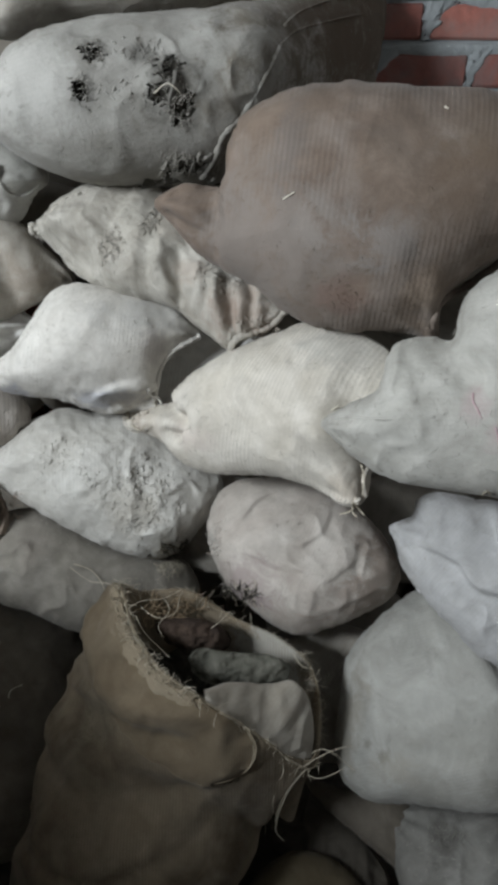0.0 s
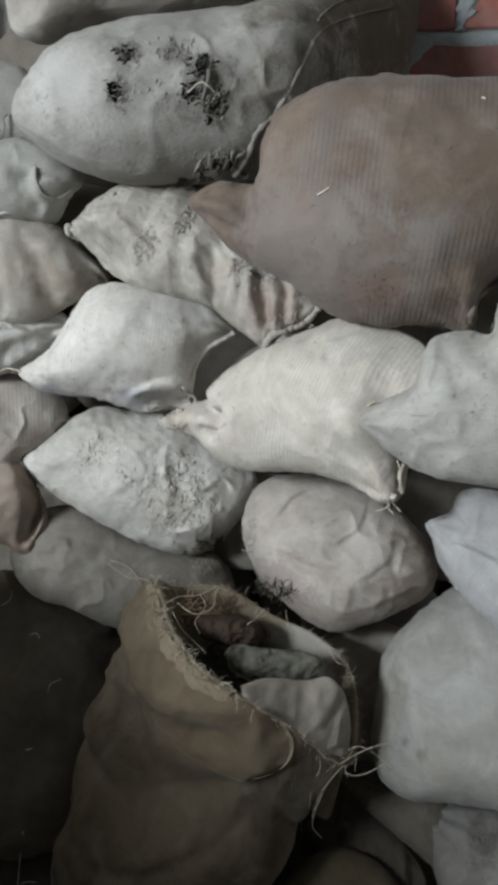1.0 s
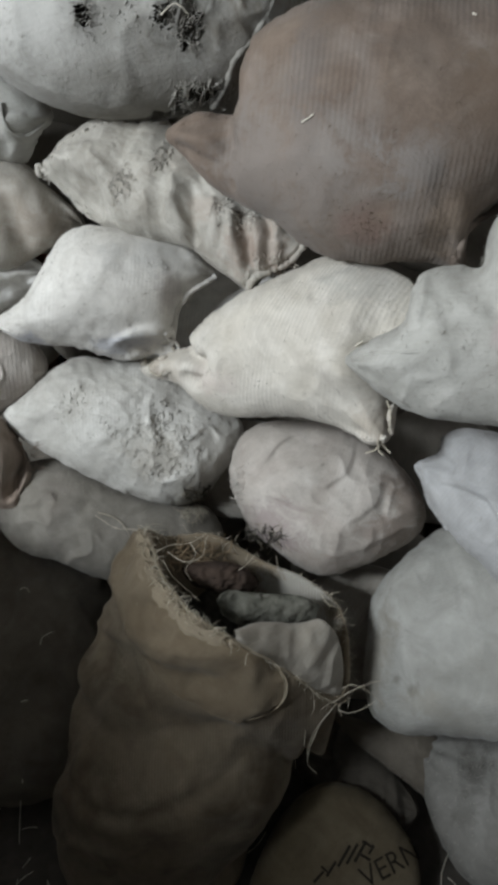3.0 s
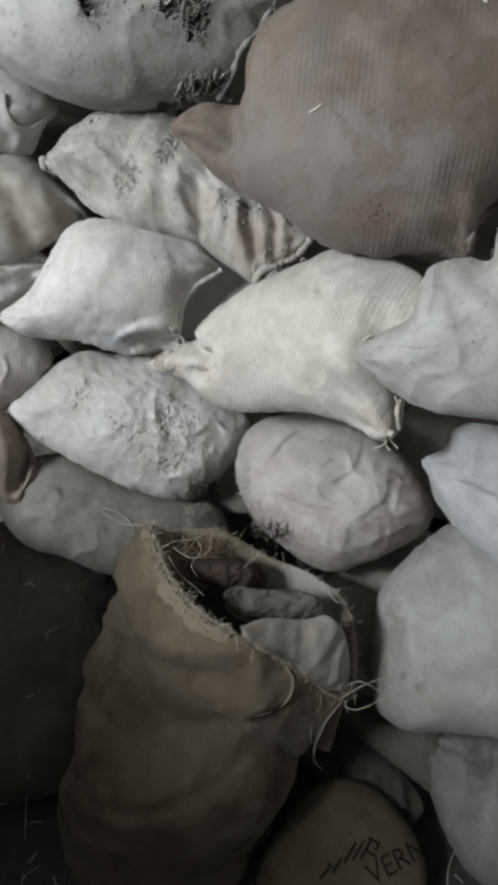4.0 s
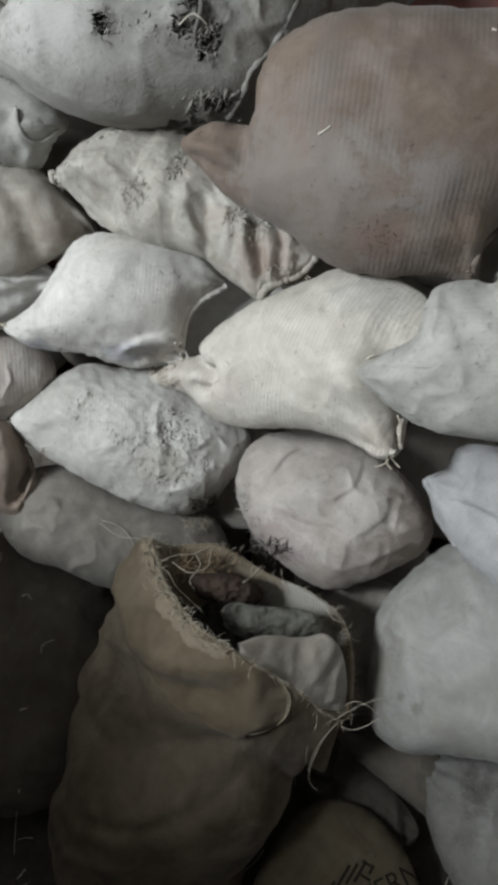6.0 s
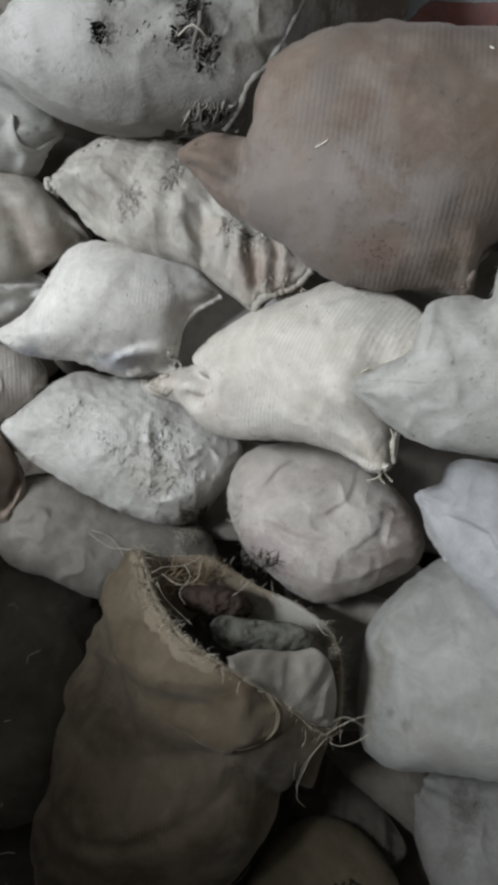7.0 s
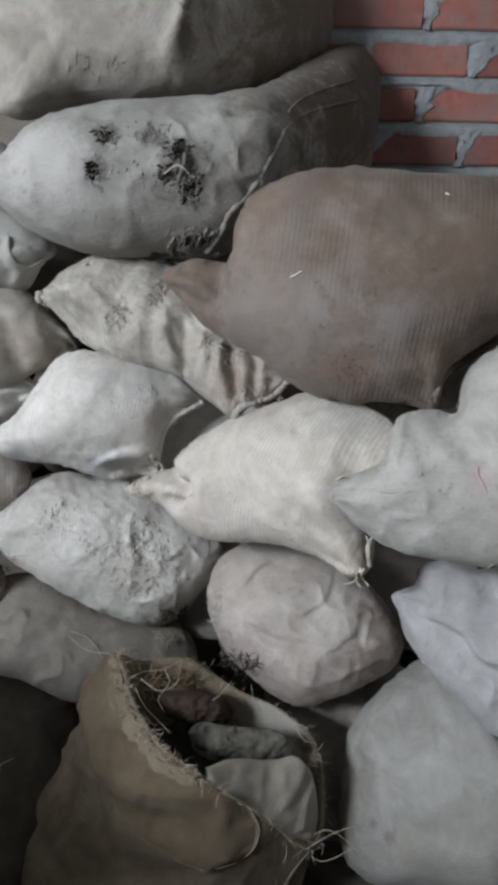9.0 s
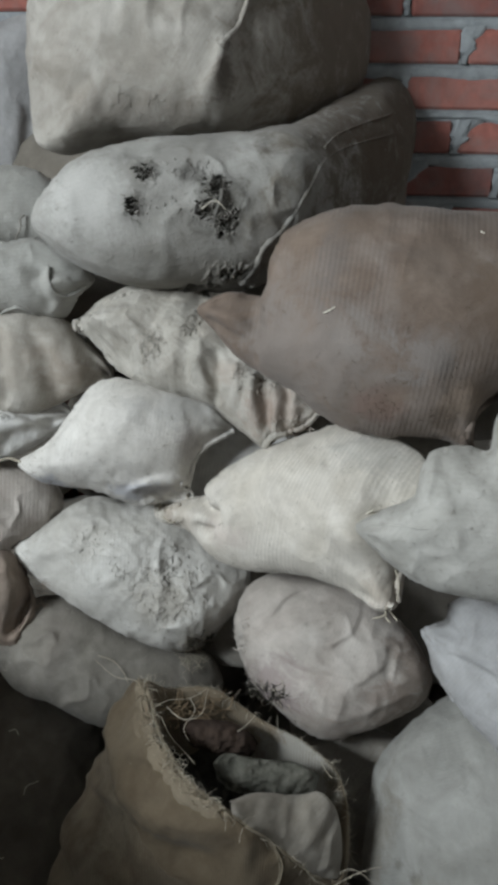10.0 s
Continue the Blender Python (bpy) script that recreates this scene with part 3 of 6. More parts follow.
        keep = np.clip(s * 3.2, 0, 1)
        c = self.crumple
        n1 = value_noise(u * 9 + 3.1, v * 9 + 7.7, self.seed)
        w = 0.012 * value_noise(u * 30, v * 30, self.seed + 9)
        n2 = 1 - np.abs(value_noise((u + w) * 22 + 1.3, (v + w) * 22, self.seed + 1)) * 2
        n3 = value_noise(u * 60, v * 60, self.seed + 2)
        some = np.clip(0.45 + 0.9 * value_noise(u * 6 + 11.7, v * 6 + 4.1, self.seed + 6), 0, 1)
        z = z + keep * c * (0.010 * n1 + 0.0052 * some * n2 + 0.0009 * n3)
        # puckers that run inwards from the sewn edge
        turn = np.arctan2(v - self.centre[1], u - self.centre[0]) * self.mean_radius
        pull = value_noise(turn * 38 + 100, s * 2.2, self.seed + 7) + 0.6 * value_noise(turn * 85 + 100, s * 4.0, self.seed + 8)
        z = z + np.clip(s * 5, 0, 1) * np.exp(-(s / 0.42) ** 2) * 0.0042 * (0.4 + c) * pull
        if self.rough:
            z = z + keep * self.rough * (value_noise(u * 75, v * 75, self.seed + 3) + 0.6 * value_noise(u * 160, v * 160, self.seed + 4))
        # folds wander a little
        straight = u, v
        u = u + 0.007 * value_noise(straight[0] * 17 + 2.3, straight[1] * 17, self.seed + 21) + 0.003 * value_noise(straight[0] * 48, straight[1] * 48, self.seed + 22)
        v = v + 0.007 * value_noise(straight[0] * 17, straight[1] * 17 + 5.9, self.seed + 23) + 0.003 * value_noise(straight[0] * 48, straight[1] * 48, self.seed + 24)
        for u0, v0, u1, v1, width, rise in self.folds:
            a, b = np.array([u0, v0]) / 100, np.array([u1, v1]) / 100
            d = b - a
            t = np.clip(((u - a[0]) * d[0] + (v - a[1]) * d[1]) / max(d @ d, 1e-9), 0, 1)
            r2 = (u - a[0] - t * d[0]) ** 2 + (v - a[1] - t * d[1]) ** 2
            # cloth falls steeply on one side of a fold and gently on the other
            side = ((u - a[0]) * d[1] - (v - a[1]) * d[0]) / max(np.linalg.norm(d), 1e-6)
            wide = width / 100 * (1.35 + 0.6 * np.tanh(side / (width / 100)))
            z = z + np.clip(s * 5, 0, 1) * rise / 100 * np.exp(-r2 / (2 * wide ** 2))
        # long curved folds that fade towards their ends
        for path, width, rise in self.arcs:
            best, place, side = np.full(u.shape, 9.0), np.zeros(u.shape), np.zeros(u.shape)
            for k in range(len(path) - 1):
                a, d = path[k], path[k + 1] - path[k]
                t = np.clip(((u - a[0]) * d[0] + (v - a[1]) * d[1]) / max(d @ d, 1e-12), 0, 1)
                r2 = (u - a[0] - t * d[0]) ** 2 + (v - a[1] - t * d[1]) ** 2
                near = r2 < best
                best, place = np.where(near, r2, best), np.where(near, (k + t) / (len(path) - 1), place)
                side = np.where(near, ((u - a[0]) * d[1] - (v - a[1]) * d[0]) / max(np.linalg.norm(d), 1e-9), side)
            wide = width * (1.6 + 1.15 * np.tanh(side / width))
            z = z + np.clip(s * 5, 0, 1) * rise * np.sqrt(np.sin(math.pi * np.clip(0.04 + 0.92 * place, 0, 1))) * np.exp(-best / (2 * wide ** 2))
        u, v = straight
        for u0, v0, u1, v1, width, rise in self.gathers:
            a, b = np.array([u0, v0]), np.array([u1, v1])
            d = b - a
            t = np.clip(((u - a[0]) * d[0] + (v - a[1]) * d[1]) / max(d @ d, 1e-9), 0, 1)
            r2 = (u - a[0] - t * d[0]) ** 2 + (v - a[1] - t * d[1]) ** 2
            wide = width * (0.5 + 0.9 * t)
            z = z + np.clip(s * 6, 0, 1) * rise * (1 - t) ** 0.8 * np.exp(-r2 / (2 * wide ** 2))
        return z

    def on(self, u, v, lift=0.0):
        """A point of the front of the sack, in its own axes; u and v in cm."""
        return (u / 100, v / 100, float(self.height(u / 100, v / 100)[0]) + float(self.bent(u / 100)) + lift)

    def along(self, path):
        """Points of the front for rows of (u, v, lift), u and v in cm, all at once."""
        q = np.array(path, float)
        z = self.height(q[:, 0] / 100, q[:, 1] / 100) + self.bent(q[:, 0] / 100) + q[:, 2]
        return np.column_stack([q[:, 0] / 100, q[:, 1] / 100, z])

    def hem(self, path, radius=0.0045, label="rolled stitched hem", name="hem", lift=0.001, material=None):
        p = [self.on(u, v, lift) for u, v in path]
        v, f = tube(p, radius, max(20, len(path) * 9), 8, lumpy=0.22, seed=self.seed)
        return part_mesh(name, mesh_from(name, v, f, material or self.mat), self.ob, label)

    def rim_seam(self, first, last, radius=0.003, label="stitched side seam"):
        """A seam along the edge of the sack, between two of its outline's corners."""
        n = len(self.pts)
        count = (last - first) % n + 1
        p = [(*self.pts[(first + i) % n], float(self.bent(self.pts[(first + i) % n][0]))) for i in range(count)]
        v, f = tube(p, radius, 12 * count, 7, lumpy=0.25, seed=self.seed)
        return part_mesh("seam", mesh_from("seam", v, f, self.mat), self.ob, label)

    def strings(self, paths, radius=0.0011, name="string", label="loose jute string", material=None):
        """Loose threads, each a list of (u, v, lift) in cm."""
        for k, path in enumerate(paths):
            p = [self.on(u, v, h / 100) for u, v, h in path]
            v, f = tube(p, radius, 8 * len(path), 5, taper=0.4, seed=k)
            part_mesh(name, mesh_from(name, v, f, material or MAT["string"]), self.ob, label)


SACKS = {}


def sack(key, name, label, material, place, azimuth, lift, outline, front, back, seed, **more):
    SACKS[key] = Cushion(name, label, MAT[material], place, azimuth, lift, outline, front, back, seed, **more)
    return SACKS[key]


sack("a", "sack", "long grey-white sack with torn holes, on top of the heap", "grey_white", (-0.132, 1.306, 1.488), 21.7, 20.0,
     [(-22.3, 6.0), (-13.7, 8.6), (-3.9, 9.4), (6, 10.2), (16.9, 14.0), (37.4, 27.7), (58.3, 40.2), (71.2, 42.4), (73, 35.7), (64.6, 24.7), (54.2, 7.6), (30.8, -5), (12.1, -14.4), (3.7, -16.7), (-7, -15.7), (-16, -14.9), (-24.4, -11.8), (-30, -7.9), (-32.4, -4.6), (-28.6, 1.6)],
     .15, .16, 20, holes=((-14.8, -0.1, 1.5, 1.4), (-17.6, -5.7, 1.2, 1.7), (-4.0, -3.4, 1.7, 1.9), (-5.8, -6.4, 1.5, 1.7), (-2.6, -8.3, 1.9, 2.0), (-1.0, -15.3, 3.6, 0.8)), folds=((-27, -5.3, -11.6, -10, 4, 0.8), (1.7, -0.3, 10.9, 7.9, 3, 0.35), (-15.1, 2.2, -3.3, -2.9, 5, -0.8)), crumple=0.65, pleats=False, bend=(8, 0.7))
sack("k", "sack", "grey tan sack with a stitched hem, its end coloured darker as shade" , "shaded_tan", (-0.26, 1.454, 1.773), 7.3, 20.8,
     [(-21.6, 5.4), (-22.8, -5.1), (-22.2, -15.4), (-21.3, -21.5), (-17, -22.7), (-11.8, -21), (-5.6, -19.2), (2.9, -19.2), (11.4, -18.4), (16.8, -16.4), (25.1, -12.6), (35.5, -7), (46.2, 3.2), (50.1, 25.6), (28.2, 28.2), (-1.6, 24.2), (-19.3, 17)],
     .15, .16, 27, folds=((-21.8, -21.2, -13.7, -16.8, 1.2, -1.6), (-18, -21.8, -11.9, -18.2, 2.6, 2.4), (-20.8, -13, -8.9, -17.2, 2, -1.2), (-2.2, -4.5, 10, -10.4, 4, 1.5), (10.6, -15.2, 12.8, -10, 1.4, 2.0), (13.8, -13.9, 16, -5.4, 1.8, -1.3), (-10.5, -15.1, -3.4, -17.7, 1.2, -1.0), (-13.6, -19, -9.6, -15.4, 1.4, 1.2)), bend=(14, 1.0))
sack("l", "sack", "bluish white sack lying high on the heap", "bluish", (-0.641, 1.673, 1.7), 20.3, -6.2,
     [(-7.7, 11.8), (1.4, 13), (7.4, 14.7), (15.5, 12), (15.7, -3.8), (13, -21.7), (6.5, -23.3), (0.2, -21.4), (-8.7, -15), (-13.8, 0.4)],
     .08, .12, 34, folds=((7.1, 1.5, 4.6, -13.5, 2, -1.5), (3, -4.2, 0.8, -14.9, 1.6, 1.2)))
sack("m", "sack", "pale grey sack with a dangling string", "pale_grey", (-0.555, 1.433, 1.458), 20.3, 1.9,
     [(-11.8, 6.7), (-1.3, 8.2), (5.1, 7.5), (9.8, 4.4), (15.6, -2.1), (14, -7.8), (3.6, -7.7), (-3, -7.7), (-12.7, -8.7)],
     .07, .14, 41)
sack("f", "sack", "pale grey sack end with a folded ear", "pale_grey", (-0.495, 1.321, 1.328), 19.6, 7.3,
     [(-12.5, 5.4), (-2.3, 7.6), (1.8, 8.2), (6.9, 6.2), (11.8, 2.4), (12.4, -0.1), (9.4, -2.8), (6.9, -6.7), (0.4, -6.7), (-5.8, -5.8), (-14.9, -6.4)],
     .07, .14, 48, folds=((4, -0.1, 10.4, -0.8, 1.0, 1.6), (2.1, 1, 2.7, -3.2, 1.0, -1.2)))
sack("g", "sack", "tan stained sack squeezed between others", "stained_tan", (-0.512, 1.295, 1.177), 20.7, 13.5,
     [(-12.4, 9.3), (-3.2, 9.4), (2.1, 10.3), (8.3, 7.9), (12.3, 3.2), (17.4, -4), (11.4, -6.7), (4.5, -9.6), (-2.1, -10.5), (-7.4, -10), (-14.5, -10)],
     .07, .14, 55, folds=((2.3, 3, 4.7, -4.6, 1.8, -1.2), (-0.3, 7.5, 1.5, -5.5, 1.8, 0.9), (8.6, 2.7, 10.1, -5.1, 1.6, 1.0), (-3.6, 4.4, -3.7, -6.2, 1.4, -1.4)), crumple=0.8)
sack("h", "sack", "white folded sack end", "white", (-0.542, 1.273, 1.036), 22.2, 19.1,
     [(-8.6, 8.2), (-1.3, 7.3), (3.9, 5.7), (10.5, 4.8), (12.5, 2.2), (6.3, -2.4), (-0.6, -5.3), (-9.1, -5.8)],
     .06, .12, 62, folds=((-1.7, 2.9, 5.4, 0.6, 1.0, 1.4), (-1.2, -1.5, 7.6, 0.9, 1.0, -1.4)), crumple=1.4)
sack("i", "sack", "pinkish grey ribbed sack", "pinkish", (-0.553, 1.253, 0.873), 22.9, 25.1,
     [(-10.9, 9.7), (-1.1, 10.2), (5.4, 7.9), (9.8, 2.8), (10.2, -0.9), (6.8, -4.6), (0.8, -7.5), (-4.4, -9.9), (-12.8, -8.4)],
     .07, .14, 69)
sack("j", "sack", "rusty brown folded sack", "rusty", (-0.564, 1.155, 0.722), 25.4, 29.4,
     [(-6.9, 11.6), (1.4, 10.2), (5, 6.8), (7.1, -0), (6.9, -4.8), (3.4, -9.8), (-0.2, -9.8), (-2.8, -6.9), (-9.6, -3.9)],
     .06, .12, 76, folds=((2.4, 5.1, 2.5, -7.6, 1.2, 1.6), (4.9, 2.2, 4.3, -7, 0.9, -1.6), (6.1, -0.4, 2.5, -6.7, 0.8, -2.4), (3.1, 7.9, 5.7, 0.9, 1.0, 1.2)), crumple=1.4)
sack("b", "sack", "big brown ribbed jute sack, full and dusty", "brown", (0.171, 1.046, 1.312), -9.2, 7.9,
     [(-21, 3.6), (-19.8, 9.8), (-17.4, 13.5), (-12.5, 15.9), (-7.7, 17.1), (-1.3, 17.4), (8, 16.7), (17.3, 16.1), (22.8, 13.4), (26.5, 6.6), (24.9, -1.7), (20.1, -5.2), (15.3, -8.6), (13.0, -11.2), (12.4, -14.5), (13.4, -18.9), (12.0, -18.9), (9.7, -17.4), (5.7, -16.7), (1.3, -17), (-5.8, -16.6), (-11.3, -14.2), (-15.4, -10.9), (-20.4, -8.7), (-25, -6.1), (-28.6, -2.3), (-31.6, 0.7), (-29.4, 2.6), (-26.3, 3.9), (-22.8, 3.1)],
     .15, .18, 86, folds=((-12.5, 8.9, -5.4, 10.2, 3, -0.7), (4.7, -4.8, 8.7, -16.4, 1.8, 0.5), (11.2, -10.1, 11.8, -17.4, 0.8, 1.4), (8.6, -12.1, 10.6, -16.6, 0.8, -0.6), (-21.8, 3.4, -20.7, -0.3, 0.9, -1.6), (-20.7, -0.3, -21.9, -6.3, 1.1, -1.3), (-31, 2, -24, 0.2, 0.8, 0.7), (-28, -0.6, -23.6, -3.4, 0.9, -0.8), (15.4, -7.2, 21.5, -3.4, 1.0, 0.9), (-1.6, -8.7, 5.3, -15.4, 2.4, -0.4), (-16.9, 1.1, -24.3, -2.1, 2.5, -0.8), (-6.7, 12.3, -12.2, 5.3, 1.6, -0.5)), crumple=0.5)
sack("c", "sack", "wrinkled grey sack with knotted corners", "wrinkled", (-0.173, 1.259, 1.222), -17.6, 25.7,
     [(-26.6, 2.2), (-23.4, 4.6), (-17.6, 8.6), (-12, 11.1), (-5.1, 12), (0.7, 10.8), (6.8, 7), (14.1, 0.8), (20.1, -4.2), (26.6, -8.8), (23.3, -12.6), (19.5, -14.7), (17.9, -17.1), (14.3, -15.4), (10.8, -13.5), (7.1, -11), (2.5, -9.8), (-5.6, -8.9), (-13, -6.8), (-17, -4.4), (-21.5, -0.2)],
     .09, .14, 90, folds=((15.7, -6.5, 17.8, -15.3, 1.1, 2.38), (18, -8.8, 19.4, -14.8, 0.9, -1.3), (20.1, -7.8, 20.3, -14, 0.8, 1.6), (21.8, -7.4, 21.7, -13.4, 0.8, -1.1), (23.3, -7.1, 21.9, -13.3, 1.0, 1.68), (11.4, -3.2, 13.3, -13.1, 1.2, -0.9), (8.3, 0.5, 6.5, -9.7, 1.4, 0.8), (2.6, 7.4, 9.2, 0.6, 1.0, -1.54), (-16.1, -0.2, -9.2, -2.7, 1.6, -1.96), (-21.8, 1.5, -12, 2.5, 1.2, 1.40), (-3.8, 8.9, -4.6, 1.1, 1.0, -0.9), (1.5, 1.5, 0.4, -7.5, 1.2, 0.9), (4.3, -0.1, 3, -8.2, 1.0, -0.9), (-18.4, 0.2, -15, -2.4, 0.8, -1.5), (-20.6, 0.4, -16.4, 1.8, 0.8, 1.0), (12.7, -5, 13.4, -9.4, 0.6, 1.0), (14.8, -5.2, 15, -8.6, 0.6, -1.0), (8.9, -3.2, 8.9, -9.1, 0.7, -1.1), (5, -1.8, 7.3, -8.4, 0.8, 1.0)), crumple=1.2, rough=0.0018)
sack("d", "sack", "bright white sack with a hemmed edge", "bright_white", (-0.29, 1.221, 1.05), 12.3, 20.3,
     [(-20.8, -3.8), (-15.2, -0.2), (-10.6, 5.5), (-6.4, 10.3), (-2.4, 11.4), (4.9, 10.2), (13.6, 8.2), (20.5, 0.5), (15.1, -2.6), (11.7, -6.9), (10.6, -12.4), (5.9, -12.8), (2, -13.5), (-2.7, -11.9), (-7.9, -9.6), (-14.2, -8.5), (-18.2, -6.6)],
     .10, .14, 97, folds=((1.3, -10.6, 9.7, -10.8, 0.9, -2.2), (2.7, -8.5, 8.7, -8.8, 0.9, 0.9), (12.4, 4.5, 12.2, -6.3, 2.4, -0.8), (-17.8, -4.9, -7.2, -1.2, 2.0, 1.0), (-12.8, -7.3, 2.7, -8, 2.2, -0.8), (1.4, 7.8, -5.1, -0.3, 2.6, 0.8), (2.6, -11.2, 8.6, -11.4, 0.6, -1.6), (0.7, -10.1, 4.6, -12.6, 0.7, 1.2), (-15, -7.2, -2, -9.8, 1.2, -0.8), (9.4, 5.2, 9.4, -7.6, 1.2, 0.35)), crumple=0.5)
sack("n", "sack", "cream sack with tied corner ears", "cream", (0.042, 1.073, 0.988), -35.7, 22.3,
     [(-31.9, -9.5), (-27.7, -7.6), (-24.2, -5.7), (-21.5, -4.3), (-20.3, -2.7), (-19.2, -0.5), (-16.9, 2.4), (-9.6, 8.1), (-3.2, 11.8), (3.8, 15.3), (11.2, 15.5), (18.7, 13.7), (21.9, 8.9), (21.5, 3.4), (19.9, -0.7), (19.8, -5.4), (20.7, -11), (18.3, -12.2), (15.5, -11.5), (9.9, -10.9), (3.1, -11.5), (-6, -14.2), (-13.2, -14.8), (-17.8, -13.2), (-20.7, -12), (-25.1, -11.7), (-29.8, -12.4), (-32, -11.3)],
     .09, .14, 104, folds=((-21.1, -2.9, -11.6, -5.4, 0.7, -2.2), (-11.6, -5.4, -12.7, -8.3, 0.7, -1.6), (-15.9, -8.1, -12.7, -8.3, 0.6, -1.2), (-26.2, -9.6, -15.9, -6.3, 1.3, 1.2), (13.1, 8.2, 13.3, -0.7, 2.4, 1.4), (16.9, -2.5, 20.2, -10.4, 1.6, 1.8), (19, 2.6, 20.2, -5.3, 1.6, -1.2), (0, -0.4, 5.2, -6.6, 3.5, 0.8), (-10.5, -0.9, -4.4, 6.4, 2.5, 0.7), (11.2, -4.9, 15.9, -9.2, 2.0, -1.0)))
sack("o", "sack", "pale grey sack with a pointed ear and pink stain", "pink_marked", (0.29, 0.894, 1.067), -17.8, 22.7,
     [(-17.9, -4.7), (-13.9, -1.4), (-9.8, 1.3), (-9.3, 5.6), (-7.7, 8.6), (-3, 9.7), (-0.5, 9.3), (-0.1, 13), (0.8, 16.3), (4.2, 19.6), (9.8, 22.1), (16.2, 17.5), (19.4, 5.5), (17.5, -5.7), (13.2, -11.2), (8.7, -11.9), (4.1, -11.9), (-0.7, -12), (-5.7, -11.7), (-10.1, -10.3), (-13.8, -7.9), (-16.7, -5.9)],
     .10, .14, 111, folds=((-0.4, 8.3, 2.4, 5.5, 1.3, -2.0), (-8.2, 7.9, -8, 2.2, 1.0, 1.0), (-16.6, -4.5, -5, -1.4, 2.2, 1.3), (-8.6, 5.4, -5.5, 1.6, 1.6, 0.9), (-12.6, -7.4, -5.9, -6.2, 2.0, -0.9), (-2.6, 2.7, 4.6, 2, 3.0, -0.6)), crumple=0.5)
sack("p", "sack", "grey sack crusted with dry flakes", "crusted", (-0.307, 1.23, 0.74), 12.9, 31.5,
     [(-22.9, 7.2), (-18.1, 10.3), (-12.2, 14.4), (-6.8, 16.7), (0.8, 14.9), (9.2, 12.9), (16.3, 8.9), (21.4, 3), (25.4, -1.9), (23.9, -7.5), (19.6, -11.8), (15, -15.8), (10.8, -17), (6.1, -16.2), (-0.7, -13), (-9.6, -7.2), (-16.2, -1.7), (-20.6, 2.1)],
     .10, .14, 118, folds=((-11.8, 7.1, -19.9, 5.7, 2.0, 0.8), (2.7, 8.2, 11.3, 0.7, 3.0, 0.25), (7.1, -13.5, 16.5, -8.8, 1.6, 1.0)), crumple=1.0, rough=0.0011)
sack("q", "sack", "pinkish grey sack with twisted folds", "twisted", (0.127, 1.094, 0.653), -6.5, 36.2,
     [(-20.8, 4.2), (-19.6, 10.3), (-15.8, 14.0), (-7.7, 15.0), (0.3, 14.2), (8.6, 9.8), (14.5, 4.4), (17.6, -2.2), (16.4, -6.4), (11.2, -10.1), (5.2, -13.1), (-1.3, -15.2), (-7, -13.4), (-10.6, -11), (-16.4, -6.2), (-19.5, -0.8)],
     .13, .15, 127, arcs=(([(-13.2, 4.6), (-10.4, 8.2), (-7.4, 10.6), (-3.4, 12.8)], 1.1, -1.0), ([(-7.4, 1.4), (-1.6, 0.8), (3.4, 4.4), (5.4, 10.2)], 1.2, -0.7), ([(-12.4, -1.0), (-6.4, -3.6), (-0.4, -3.8), (4.6, -4.6)], 1.2, -0.7), ([(3.0, -5.8), (8.0, -2.4), (10.0, 4.0)], 1.0, -0.8), ([(1.0, -12.4), (9.0, -9.2), (17.2, -4.6)], 1.2, -0.7)), crumple=1.0)
sack("r", "sack", "dull grey sack deep in the heap", "dull", (-0.33, 1.187, 0.547), 15.7, 36.6,
     [(-22.1, 13.3), (-11.4, 15.4), (-2.5, 9.7), (7.8, 3.1), (18.7, -0.6), (21.6, -7.4), (18, -14.2), (4.2, -14.7), (-6.2, -11.8), (-13.8, -6.7), (-21.4, -2.6), (-25.1, 5.4)],
     .10, .14, 132, crumple=1.2)
sack("s", "sack", "bluish white sack slumped over another", "bluish", (0.41, 0.928, 0.747), -23.7, 35.2,
     [(-15.6, 1.2), (-17.2, 3.4), (-15.4, 4.9), (-13.6, 6.4), (-13.4, 9.2), (-10.9, 11), (-4.1, 11.4), (3.3, 12.1), (10.7, 10.4), (15.5, -2.6), (11.3, -13), (2.8, -14.6), (-3.6, -10.7), (-9.7, -6.5), (-13.8, -2.5)],
     .09, .14, 139, arcs=(([(-1.6, 11), (0.6, 5.2), (3.0, 1.4)], 0.8, -1.7), ([(-11.5, 0.6), (-4.8, -1.4), (-0.6, -3.4), (3.3, -3.6), (7, -2)], 0.8, -1.5), ([(2.2, -8.0), (5, -9.6), (9, -8.8)], 0.8, -1.4), ([(-14.2, 6.8), (-11.6, 4.0), (-10.6, 1.6)], 1.0, -1.2)), crumple=0.5)
